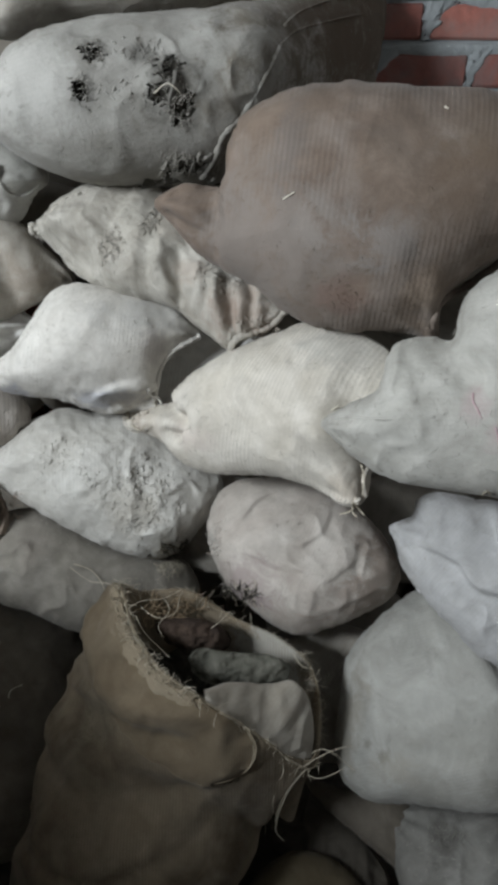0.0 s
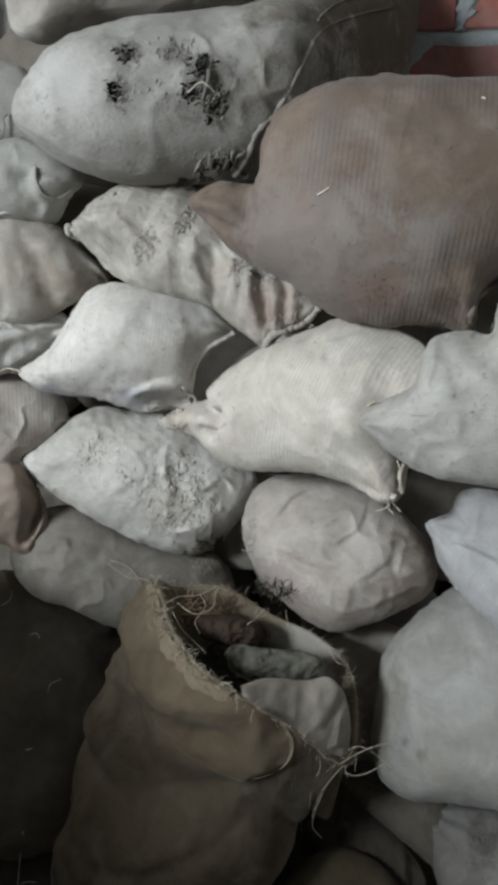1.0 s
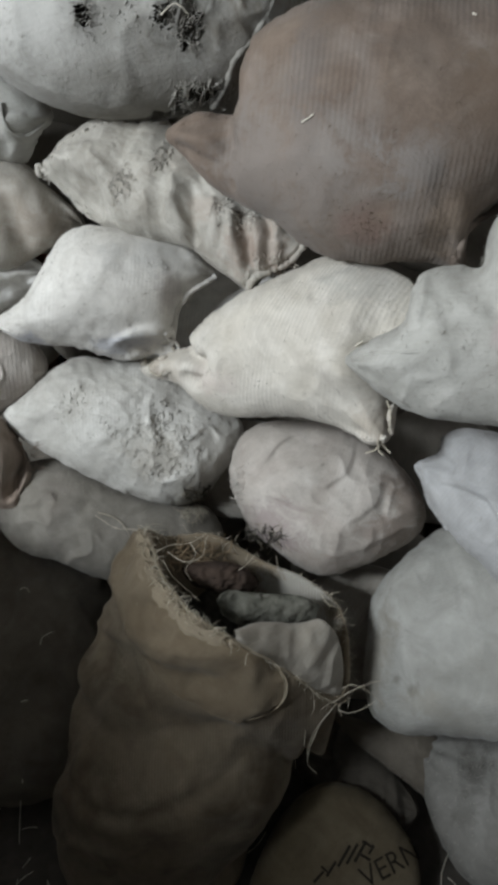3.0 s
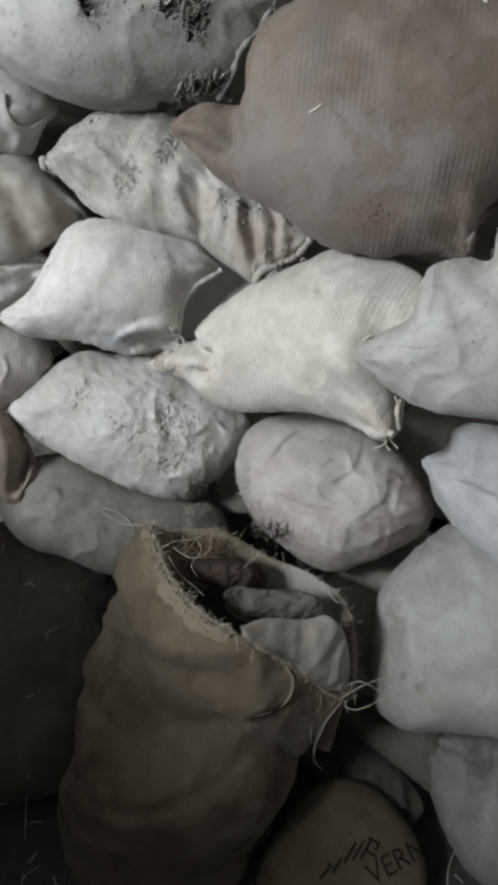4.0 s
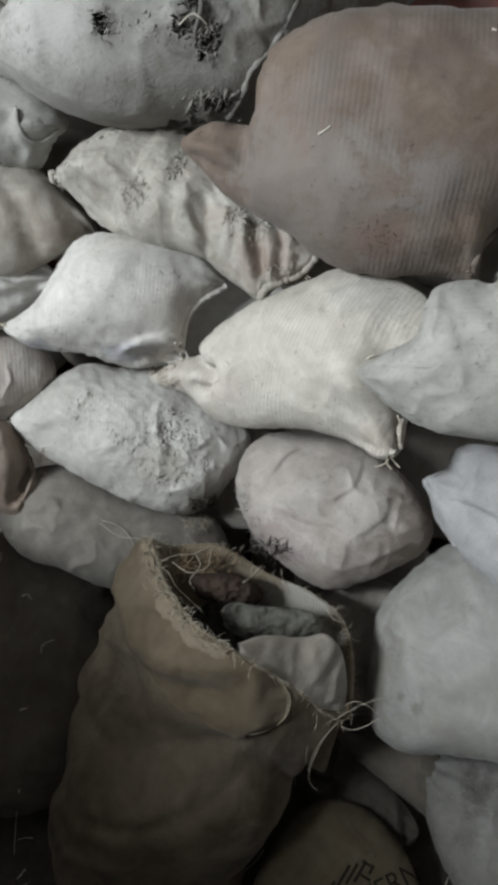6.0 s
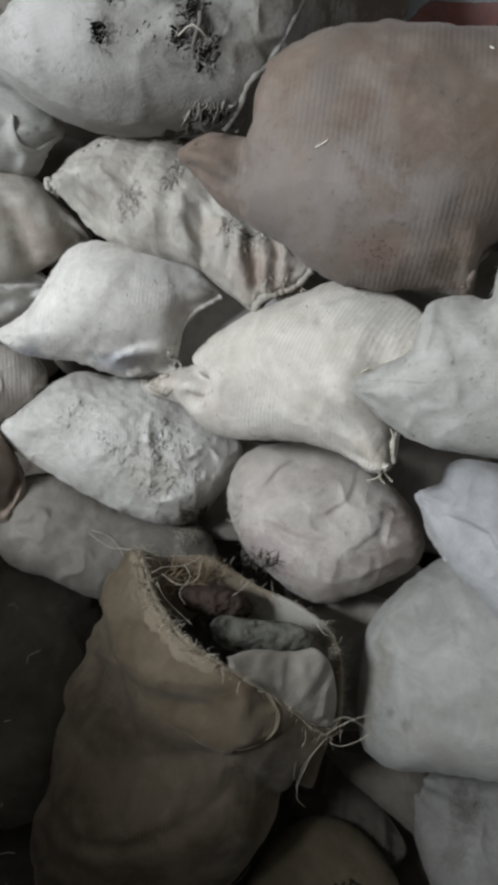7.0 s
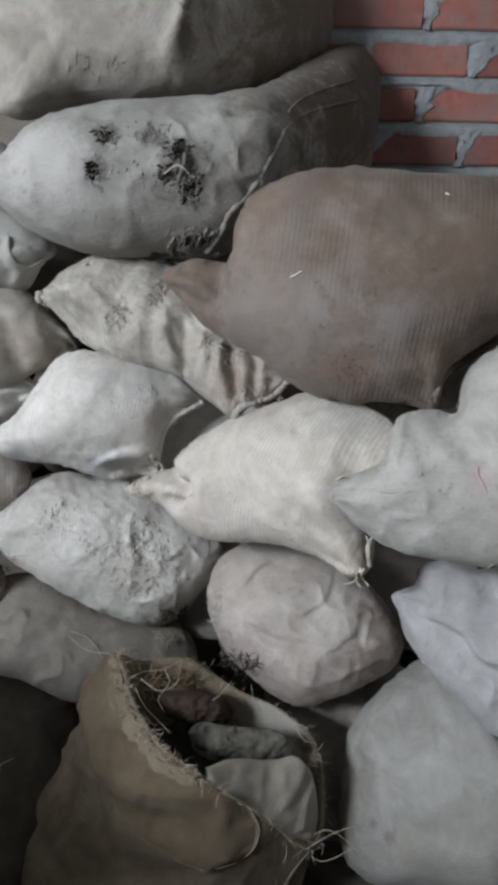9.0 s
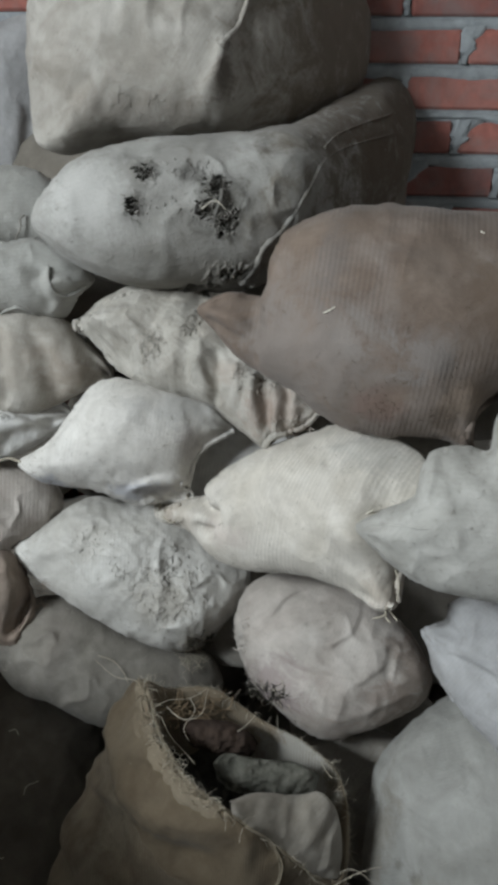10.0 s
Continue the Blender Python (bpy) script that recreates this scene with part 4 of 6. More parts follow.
sack("t", "sack", "large dusty white sack standing on the floor", "big_white", (0.379, 0.888, 0.467), -23.0, 45.9,
     [(-19.7, -6), (-20.2, 3.6), (-15.5, 12.5), (-10.2, 19), (-3.3, 22.7), (6.3, 21.8), (17, 16.2), (22.6, 2.1), (17.3, -11.6), (7.8, -15.5), (-2.5, -17.7), (-10.2, -19.8), (-15.6, -18.5), (-19.1, -12.1)],
     .14, .16, 146, folds=((-17.2, -4.2, -12.4, -15.3, 2.2, -1.2), (-12.8, 9.2, -12.5, -4.8, 3.0, 0.9), (-3.2, -12, 5.7, -10.9, 2.4, 1.0), (0.1, 9.4, 5.9, -2.7, 3.0, 0.9), (2.4, 10.6, 7.2, 3.8, 0.9, 1.1), (7.2, 3.8, 10.3, 0.4, 0.9, 0.9), (4.4, 10.4, 9.6, 3.6, 1.2, -1.0), (-3.3, -4.3, 0, -2.4, 1.0, 0.6), (-9.2, 17.4, -4.6, 8, 1.2, -0.8), (-15.4, -3.2, -13.3, -10.9, 1.6, -0.8)), crumple=0.5)
sack("u", "sack", "dirty grey sack lying on the floor", "dirty_grey", (0.386, 0.743, 0.151), -29.4, 57.0,
     [(-14.7, 6.9), (-10.7, 10.7), (-3.4, 13), (6.3, 15.5), (11.6, 5.5), (11.7, -7.1), (5.2, -11.5), (-0.4, -11.2), (-6.7, -6.2), (-11.4, 0)],
     .09, .10, 153, crumple=1.2)
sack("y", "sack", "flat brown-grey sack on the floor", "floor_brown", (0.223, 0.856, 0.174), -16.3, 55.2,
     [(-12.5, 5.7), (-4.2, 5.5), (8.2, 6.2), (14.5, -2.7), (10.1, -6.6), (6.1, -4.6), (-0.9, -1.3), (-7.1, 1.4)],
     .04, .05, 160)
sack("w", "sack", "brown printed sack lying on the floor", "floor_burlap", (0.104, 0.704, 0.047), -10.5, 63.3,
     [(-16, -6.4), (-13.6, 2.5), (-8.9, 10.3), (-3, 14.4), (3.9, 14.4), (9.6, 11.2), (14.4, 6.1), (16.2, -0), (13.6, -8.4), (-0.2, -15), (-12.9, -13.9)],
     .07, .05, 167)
sack("x", "sack", "dark brown sack in the shade", "dark", (-0.554, 1.045, 0.268), 27.3, 45.2,
     [(-14.6, 28.6), (4.4, 30), (13.1, 18.8), (21, 13.3), (21.1, 0.2), (12.6, -13.9), (3.3, -27.5), (-13.2, -26.3), (-24, -11.2)],
     .10, .14, 174, crumple=1.6)
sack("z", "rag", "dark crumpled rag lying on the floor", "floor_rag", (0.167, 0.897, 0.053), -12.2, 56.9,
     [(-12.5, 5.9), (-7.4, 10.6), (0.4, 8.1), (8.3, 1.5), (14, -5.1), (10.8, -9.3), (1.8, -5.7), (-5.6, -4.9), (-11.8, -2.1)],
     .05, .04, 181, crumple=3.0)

# ---- hems, ties, folds' edges ----


def fibres(s, rows, sizes, count, sides, taper=0.0, lumpy=0.0):
    """Tubes along rows of (u, v, lift) laid on a sack, all joined."""
    size = len(rows[0])
    pts = s.along([q for row in rows for q in row]).reshape(len(rows), size, 3)
    return joined([tube([tuple(q) for q in p], sizes[k], count, sides, taper=taper, lumpy=lumpy, seed=k) for k, p in enumerate(pts)])


def fray(s, u, v, ru, rv, count, length, seed, name="frayed_fringe", label="frayed dusty fibres", material="fuzz", radius=0.0005, up=0.9):
    """A tuft of many short curled fibres on the front of a sack; sizes in cm."""
    r = random.Random(seed)
    rows, sizes = [], []
    for _ in range(count):
        a, d = r.uniform(0, 6.283), r.uniform(0.2, 1.0) ** 0.5
        cu, cv = u + math.cos(a) * d * ru, v + math.sin(a) * d * rv
        w, row = r.uniform(0, 6.283), []
        for k in range(4):
            h = up * math.sin(k / 3 * r.uniform(1.6, 3.0)) * r.uniform(0.3, 1.0) * 0.5
            row.append((cu, cv, max(h, 0.05) / 100))
            w += r.uniform(-1.1, 1.1)
            cu, cv = cu + math.cos(w) * length / 3, cv + math.sin(w) * length / 3
        rows.append(row)
        sizes.append(radius * r.uniform(0.7, 1.5))
    ve, fa = fibres(s, rows, sizes, 9, 4, 0.5)
    return tagged(part_mesh(name, mesh_from(name, ve, fa, MAT[material]), s.ob, label), kind="stuff")


def flakes(s, u, v, ru, rv, count, size, seed, material, up=0.0016):
    """Dry curled shreds stuck to the cloth, each a short fat twist."""
    r = random.Random(seed)
    rows, sizes = [], []
    for _ in range(count):
        a, d = r.uniform(0, 6.283), r.random() ** 0.65
        cu, cv = u + math.cos(a) * d * ru, v + math.sin(a) * d * rv
        w, bow, ln = r.uniform(0, 6.283), r.uniform(-1.3, 1.3), size * r.uniform(0.9, 3.2)
        row = []
        for k in range(4):
            row.append((cu, cv, r.uniform(-0.0004, up) if 0 < k < 3 else -0.0008))
            cu, cv, w = cu + math.cos(w) * ln / 3, cv + math.sin(w) * ln / 3, w + bow * r.uniform(0.5, 1.3)
        rows.append(row)
        sizes.append(size / 100 * r.uniform(0.18, 0.42))
    ve, fa = fibres(s, rows, sizes, 9, 5, 0.55, 0.4)
    return tagged(part_mesh("dirt_crust", mesh_from("dirt_crust", ve, fa, MAT[material]), s.ob, "dry curled shreds stuck on the cloth"), kind="stuff")


def lint(s, count, seed, material="lint"):
    """Fine lint standing off the cloth, thickest along its edge."""
    r = random.Random(seed)
    n = len(s.pts)
    mid = s.pts.mean(0) * 100
    rows = []
    for _ in range(count):
        k, f = r.randrange(n), r.random()
        e = (s.pts[k] * (1 - f) + s.pts[(k + 1) % n] * f) * 100
        inward = r.uniform(0.90, 0.99) if r.random() < 0.55 else math.sqrt(r.random()) * 0.95
        cu, cv = mid + (e - mid) * inward
        w, ln, high = r.uniform(0, 6.283), r.uniform(0.25, 0.9), r.uniform(0.05, 0.35)
        row = []
        for q in range(3):
            row.append((cu, cv, high * (0, 0.8, 1.0)[q] / 100))
            cu, cv, w = cu + math.cos(w) * ln / 2, cv + math.sin(w) * ln / 2, w + r.uniform(-1.2, 1.2)
        rows.append(row)
    pts = s.along([q for row in rows for q in row]).reshape(count, 3, 3)
    bits = []
    for p in pts:
        # a flat-sided thread of three edges
        rad = r.uniform(0.00018, 0.00036)
        side = np.cross(p[2] - p[0], (0.3, 0.5, 0.8))
        side = side / max(np.linalg.norm(side), 1e-9) * rad
        up = np.array((0, 0, rad))
        ve = [tuple(q) for c, k in ((p[0], 1.0), (p[1], 0.9), (p[2], 0.4)) for q in (c + side * k, c - side * k, c + up * k * 1.6)]
        bits.append((ve, [(0, 1, 4, 3), (1, 2, 5, 4), (2, 0, 3, 5), (3, 4, 7, 6), (4, 5, 8, 7), (5, 3, 6, 8)]))
    ve, fa = joined(bits)
    return tagged(part_mesh("lint", mesh_from("lint", ve, fa, MAT[material]), s.ob, "fine dusty lint"), kind="stuff")


def pucker(s, path, teeth, reach, radius, seed):
    """An edge gathered by its stitches into a row of small bumps."""
    r = random.Random(seed)
    line = spline([(u, v, 0) for u, v in path], teeth * 2 + 1, closed=False)
    pts = []
    for k, (cu, cv, _) in enumerate(line):
        dx, dy = line[min(k + 1, len(line) - 1)][:2] - line[max(k - 1, 0)][:2]
        ln = math.hypot(dx, dy) + 1e-9
        off = (reach if k % 2 else -reach) * r.uniform(0.5, 1.3)
        pts.append(s.on(cu - dy / ln * off, cv + dx / ln * off, r.uniform(-0.001, 0.002)))
    ve, fa = tube(pts, radius, len(pts) * 6, 7, lumpy=0.4, seed=seed)
    return part_mesh("seam", mesh_from("seam", ve, fa, s.mat), s.ob, "puckered stitched edge")


def knot(s, u, v, size, seed, label="knotted corner", material=None, lift=0.3):
    """A lumpy overhand knot of gathered cloth."""
    r = random.Random(seed)
    x, y, z = s.on(u, v, lift / 100)
    k = size / 100 * 0.30
    turn = Euler((r.uniform(0, 6), r.uniform(0, 6), r.uniform(0, 6))).to_matrix()
    loop = []
    for q in range(18):
        t = 6.2832 * q / 18
        p = turn @ Vector((math.sin(t) + 1.6 * math.sin(2 * t), math.cos(t) - 1.6 * math.cos(2 * t), -1.3 * math.sin(3 * t))) * k * r.uniform(0.85, 1.15)
        loop.append((x + p.x, y + p.y, z + p.z))
    ve, fa = tube(loop, size / 100 * 0.34, 72, 8, lumpy=0.2, seed=seed, closed=True)
    return part_mesh("knot", mesh_from("knot", ve, fa, material or s.mat), s.ob, label)


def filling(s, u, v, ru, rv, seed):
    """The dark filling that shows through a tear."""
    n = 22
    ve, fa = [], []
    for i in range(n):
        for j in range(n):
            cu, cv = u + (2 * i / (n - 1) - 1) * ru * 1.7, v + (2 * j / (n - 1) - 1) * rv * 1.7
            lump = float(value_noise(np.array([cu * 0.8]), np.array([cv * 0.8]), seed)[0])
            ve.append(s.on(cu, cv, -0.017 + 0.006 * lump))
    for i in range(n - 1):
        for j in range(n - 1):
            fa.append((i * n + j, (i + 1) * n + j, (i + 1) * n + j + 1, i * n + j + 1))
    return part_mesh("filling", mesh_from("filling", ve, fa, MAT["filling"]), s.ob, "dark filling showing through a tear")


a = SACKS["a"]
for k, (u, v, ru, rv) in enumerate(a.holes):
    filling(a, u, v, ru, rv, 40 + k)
    fray(a, u, v, ru * 1.15, rv * 1.15, int(14 + 9 * ru), 1.2, 50 + k, "frayed_fringe", "frayed grey fibres round the tear", "fuzz", 0.00045)
    fray(a, u, v, ru * 1.3, rv * 1.3, int(8 + 5 * ru), 1.0, 350 + k, "frayed_fringe", "frayed pale fibres round the tear", "lint", 0.0005)
fray(a, -7.6, -1.2, 2.0, 1.6, 18, 1.0, 77)
loop_rnd = random.Random(15)
for u0 in (-4.7, -4.2, -3.4, -2.9, -2.5, -1.6, -0.9, 0.0, 0.5, 1.4):
    u0, v0, ln = u0 + loop_rnd.uniform(-0.3, 0.3), -14.2 + loop_rnd.uniform(-0.4, 0.4), loop_rnd.uniform(0.6, 2.0)
    a.strings([[(u0, v0, 0.05), (u0 + loop_rnd.uniform(-0.4, 0.4), v0 - ln * 0.4, loop_rnd.uniform(0.3, 0.9)), (u0 + loop_rnd.uniform(-0.5, 0.5), v0 - ln * 0.8, 0.4), (u0 + loop_rnd.uniform(-0.6, 0.6), v0 - ln, -0.1)]], loop_rnd.uniform(0.0006, 0.0014), "stitch_loop", "loose pale loop of the torn seam", MAT["lint"])
a.strings([[(-3.3, -3.8, 0.1), (-3.7, -5.2, 0.7), (-4.3, -6.6, 0.5), (-4.6, -7.8, -0.1)]], 0.0042, "torn_strip", "strip of cloth left in the tear", a.mat)
flakes(a, -8.4, -0.1, 5.0, 2.0, 40, 0.4, 178, "grey_white")
flakes(a, -11.6, -6, 4.0, 2.5, 26, 0.35, 179, "grey_white")
flakes(a, 3.6, -14.8, 1.4, 2.4, 26, 0.6, 180, "grey_white")
fray(a, -2.9, -8.7, 2.4, 1.6, 26, 1.2, 79, material="lint")
a.hem([(2.2, -16.4), (3.6, -14.3), (4.4, -11.9), (7.7, -9.1), (11.4, -4.2), (15.1, 0.9)], 0.0068, lift=-0.0042)
a.hem([(15.1, 0.9), (19.7, 4.7), (29.1, 9.5), (40.6, 14.5), (53.7, 21.2)], 0.0026, "flat side seam", "seam", -0.001)
a.hem([(17.4, 5), (22, 8.9), (29.7, 13.4), (41.2, 19.1), (54.5, 26.7)], 0.0026, "flat side seam", "seam", -0.001)
knot(a, 3.9, -16.5, 0.7, 181, "small pale knot")
fray(a, -2.3, -14.7, 2.8, 0.7, 40, 0.9, 182, material="lint")
a.strings([[(-6.8, -6.6, 0.6), (-5.6, -5.9, 1.6), (-4.9, -5.8, 1.7)], [(-4.9, -5.8, 1.7), (-4.0, -6.3, 1.4), (-3.0, -7.0, 0.9)]], 0.0013, "straw", "pale bent straw", MAT["straw"])

b = SACKS["b"]
b.hem([(12.3, -17.3), (11.4, -13.6), (12.4, -11.5), (15.9, -10.1), (19, -7.7), (22.1, -5)], 0.0055, lift=-0.002)
flakes(b, 11.6, -16, 0.8, 1.4, 22, 0.5, 3, "brown")
flakes(b, -1.8, -10.9, 2.8, 1.8, 26, 0.26, 4, "brown")
flakes(b, -4.2, -8.6, 3.4, 1.6, 10, 0.22, 6, "brown")
flakes(b, -11.9, -3.2, 14.0, 9.0, 14, 0.2, 104, "brown")
fray(b, 12.1, -17.5, 0.8, 0.8, 14, 1.0, 5, material="brown_lint")

c = SACKS["c"]
knot(c, -23.5, 1.6, 1.5, 5)
flakes(c, -22.1, 1.1, 1.2, 1.2, 26, 0.5, 105, "wrinkled")
pucker(c, [(-20.3, 3.4), (-13.3, 6.2), (-8.1, 8.6), (-2.4, 9.7), (1.8, 9.4)], 18, 0.28, 0.0022, 106)
c.hem([(26.7, -8.9), (24.5, -11.9), (21, -13.9), (18.9, -15.5), (18.2, -16.8)], 0.0072)
flakes(c, 22.4, -12.8, 3.2, 1.4, 44, 0.6, 107, "wrinkled")
flakes(c, 15.5, -5.5, 4.0, 2.4, 60, 0.5, 108, "wrinkled")
flakes(c, 2.6, 3.2, 1.4, 3.2, 46, 0.5, 109, "wrinkled")
flakes(c, -3.8, -2.1, 2.6, 3.0, 60, 0.5, 8, "wrinkled")
fray(c, -3.9, -2.6, 2.4, 2.2, 36, 0.8, 9)
fray(c, 2.6, 3.2, 1.2, 2.4, 26, 0.8, 19)
flakes(c, 17.2, -7.7, 2.6, 1.8, 22, 0.35, 10, "wrinkled")

d = SACKS["d"]
d.hem([(20, 0.3), (17.3, -0.9), (14.4, -2.3), (12.1, -4.9), (11, -8.1), (10.2, -11.5)], 0.0055, "rolled white hem")
d.strings([[(9.1, -9, 0.4), (9.5, -10.2, 1.0), (10.9, -10.8, 1.4), (11.5, -12.1, 1.4), (10.4, -13.1, 1.2)]], 0.0042, "tie", "curled white tie", d.mat)
flakes(d, 13.8, -3, 1.0, 2.0, 16, 0.4, 110, "bright_white")
flakes(d, 8.9, 2.9, 2.0, 1.0, 12, 0.3, 111, "bright_white")
d.strings([[(10.3, -11.8, 0.5), (10.9, -13.5, 0.8), (10, -14.6, 1.0), (8.2, -14.7, 1.6)], [(-20.3, -3.6, 0.2), (-22.6, -2.8, 0.6), (-24.2, -3.2, 0.2)]], 0.0022)

n = SACKS["n"]
knot(n, -30.3, -9.5, 0.8, 13, "tied cream corner")
knot(n, -24.8, -7.6, 0.8, 15, "tied cream corner")
flakes(n, -26.2, -9.3, 1.2, 1.0, 22, 0.45, 112, "cream")
fray(n, -27.4, -9, 1.6, 0.8, 20, 1.0, 113, material="string")
flakes(n, 4.5, -0.3, 14.0, 8.0, 12, 0.22, 114, "cream")
knot(n, 20.5, -10.3, 0.8, 14, "tied cream corner")
n.hem([(20.1, -5.1), (20.4, -7.1), (21, -9.7)], 0.004)
n.strings([[(20.3, -10.8, 0.3), (19.2, -12.8, 0.5), (17.8, -13.7, 0.8)], [(20.5, -10.8, 0.3), (21, -12.1, 0.7), (21.9, -12.5, 0.9)], [(20.5, -10.8, 0.3), (19.9, -12.6, 1.0), (20.9, -13.1, 1.2)],
           [(-29.5, -9.8, 0.3), (-29.8, -8.7, 1.0), (-31.8, -8.6, 1.0)], [(-27.8, -10.5, 0.3), (-24.5, -10.8, 1.4), (-21.4, -8.9, 1.8)]], 0.0019)

o = SACKS["o"]
o.hem([(-17.1, -4.5), (-13, -3.3), (-7.2, -2.6), (-1.2, -1.5)], 0.0022, "flat seam across the cloth", "seam", -0.001)
o.strings([[(3.1, 2.2, 0.02), (3.3, 1.0, 0.02), (3.9, 0.2, 0.02), (4.6, -1.0, 0.02)], [(6.4, -1.9, 0.02), (6.9, -3.0, 0.02), (7.4, -4.5, 0.02)]], 0.0016, "red_mark", "faint pink painted stroke", MAT["pink_paint"])
o.strings([[(6.6, -11.7, 0.1), (6.9, -10.6, 1.2), (7.7, -11.7, 0.5)], [(-11, -10.1, 0.1), (-10.2, -12, 0.6), (-10.2, -14.6, 0.8)]], 0.0014)

p = SACKS["p"]
flakes(p, 5.9, -3.3, 7.0, 6.0, 110, 0.4, 15, "crusted")
flakes(p, 11.4, -6, 4.4, 5.4, 60, 0.42, 16, "crusted")
flakes(p, -6.9, 5.6, 6.0, 4.0, 50, 0.45, 17, "crusted")
flakes(p, 7.8, -0.1, 6.5, 5.5, 90, 0.5, 18, "crust")
for k, (fu, fv, fr, fc) in enumerate(((-1.4, 0.6, 2.0, 16), (6.4, 0.2, 2.4, 20), (7.7, -6.6, 4.4, 56), (5.6, -10.0, 3.4, 30), (13.0, -2.2, 2.4, 18), (-8.6, 7.4, 3.4, 16))):
    flakes(p, fu, fv, fr, fr, int(fc * 0.8), 0.5, 700 + k, "crusted", 0.003)
    fray(p, fu, fv, fr * 0.8, fr * 0.8, fc // 4, 1.1, 720 + k, "frayed_fringe", "grey dusty shreds", "lint", 0.0005)
fray(p, 12.3, -15.3, 2.4, 1.2, 40, 1.8, 20, material="string")
fray(p, 13.4, -15.0, 3.0, 1.2, 60, 1.6, 27, material="filling", radius=0.0007)
fray(p, -18.4, -1.3, 1.6, 1.2, 20, 1.8, 21, material="rusty")

q = SACKS["q"]
flakes(q, -18.8, 2.1, 1.6, 3.0, 80, 0.6, 122, "twisted")
fray(q, -13.8, -7.9, 4.6, 1.8, 90, 1.6, 124, material="filling", radius=0.0007)
flakes(q, 1, -0.4, 9.0, 9.0, 20, 0.25, 123, "twisted")
fray(q, -18.8, 1.4, 1.2, 2.4, 40, 1.2, 22, material="crust", radius=0.0008)
fray(q, -12, -8.2, 3.6, 2.2, 26, 2.0, 23, material="string")
fray(q, -15.9, -4.8, 1.6, 2.4, 40, 1.4, 24, material="pinkish")
r_ = SACKS["r"]
fray(r_, 15.3, -1.9, 3.4, 1.4, 60, 2.0, 25, material="string")
fray(r_, 8.5, -6.1, 4.0, 2.2, 16, 3.0, 26)
r_.strings([[(-4.3, 1.9, 0.2), (-1.1, 0.2, 0.8), (0.6, -2.4, 0.6), (1.2, -4.2, 0.3)]], 0.0011)

u_ = SACKS["u"]
fray(u_, -3.1, 7.6, 3.0, 2.0, 36, 1.4, 30)

k_ = SACKS["k"]
k_.hem([(12, -10), (13.2, -8.5), (15, -5.7), (16.3, -2.7), (17.4, 0.8), (20, 6.1)], 0.005)
fray(k_, -2.2, -16.9, 5.0, 1.0, 20, 1.0, 31, material="lint")
fray(k_, 12.5, -9.7, 1.2, 1.0, 16, 1.2, 32)
m_ = SACKS["m"]
m_.strings([[(2.4, -1.2, 0.4), (1.5, -1.9, 1.0), (1.5, -3.3, 0.8), (0.5, -5.3, 0.8), (0.7, -7.6, 0.5)]], 0.0018, "string", "dark hooked string", MAT["dull"])
f_ = SACKS["f"]
f_.hem([(3.9, 2.6), (3.6, 0.4), (4.4, -1.7), (6.9, -2.7), (9.8, -1.3), (11.9, 0.8)], 0.0038)
f_.hem([(-5.7, -5.7), (-2.5, -4.6), (0.5, -5.9)], 0.003)
j_ = SACKS["j"]
j_.hem([(6.4, 0.7), (6.6, -1.9), (5.4, -4.9), (3.4, -7.6)], 0.003, "torn rolled edge")
fray(j_, 7.5, -2.5, 1.4, 2.4, 36, 1.8, 33, material="rusty")
h_ = SACKS["h"]
fray(h_, -0.2, 3.3, 1.6, 1.0, 20, 0.9, 34)


for key, first, last in (("t", 13, 3), ("s", 13, 6), ("u", 8, 1), ("g", 2, 6), ("i", 1, 5), ("l", 0, 3), ("h", 1, 4), ("y", 4, 7), ("r", 1, 4), ("x", 1, 4), ("w", 1, 6), ("z", 1, 5)):
    SACKS[key].rim_seam(first, last)


for q, (key, count, kind) in enumerate((("a", 700, "lint"), ("b", 320, "brown_lint"), ("c", 700, "lint"), ("d", 420, "lint"), ("n", 600, "lint"), ("o", 700, "lint"), ("p", 700, "lint"), ("q", 700, "lint"), ("r", 400, "lint"), ("s", 400, "lint"), ("t", 500, "lint"), ("k", 400, "lint"), ("f", 200, "lint"), ("g", 250, "lint"), ("h", 120, "lint"), ("i", 160, "lint"), ("j", 160, "brown_lint"), ("u", 260, "lint"))):
    lint(SACKS[key], count, 600 + q, kind)


tagged(SACKS["z"].ob, "", "rag", "")


# ---- printed words on the sack on the floor ----
def print_on(s, text, u, v, size, turn):
    """Inked letters that follow the swell of the sack."""
    cu = bpy.data.curves.new("lettering", "FONT")
    cu.body, cu.size, cu.align_x = text, size / 100, "CENTER"
    ob = new("lettering", cu)
    dg = bpy.context.evaluated_depsgraph_get()
    me = bpy.data.meshes.new_from_object(ob.evaluated_get(dg))
    bpy.data.objects.remove(ob)
    bm = bmesh.new()
    bm.from_mesh(me)
    bmesh.ops.triangulate(bm, faces=bm.faces[:])
    bmesh.ops.subdivide_edges(bm, edges=bm.edges[:], cuts=3, use_grid_fill=True)
    w = radians(turn)
    for q in bm.verts:
        x, y = q.co.x * 100, q.co.y * 100
        q.co = Vector(s.on(u + x * math.cos(w) - y * math.sin(w), v + x * math.sin(w) + y * math.cos(w), 0.0012))
    out = bpy.data.meshes.new("lettering")
    bm.to_mesh(out)
    bm.free()
    out.materials.append(MAT["ink"])
    return part_mesh("lettering", out, s.ob, "faded dark printed letters")


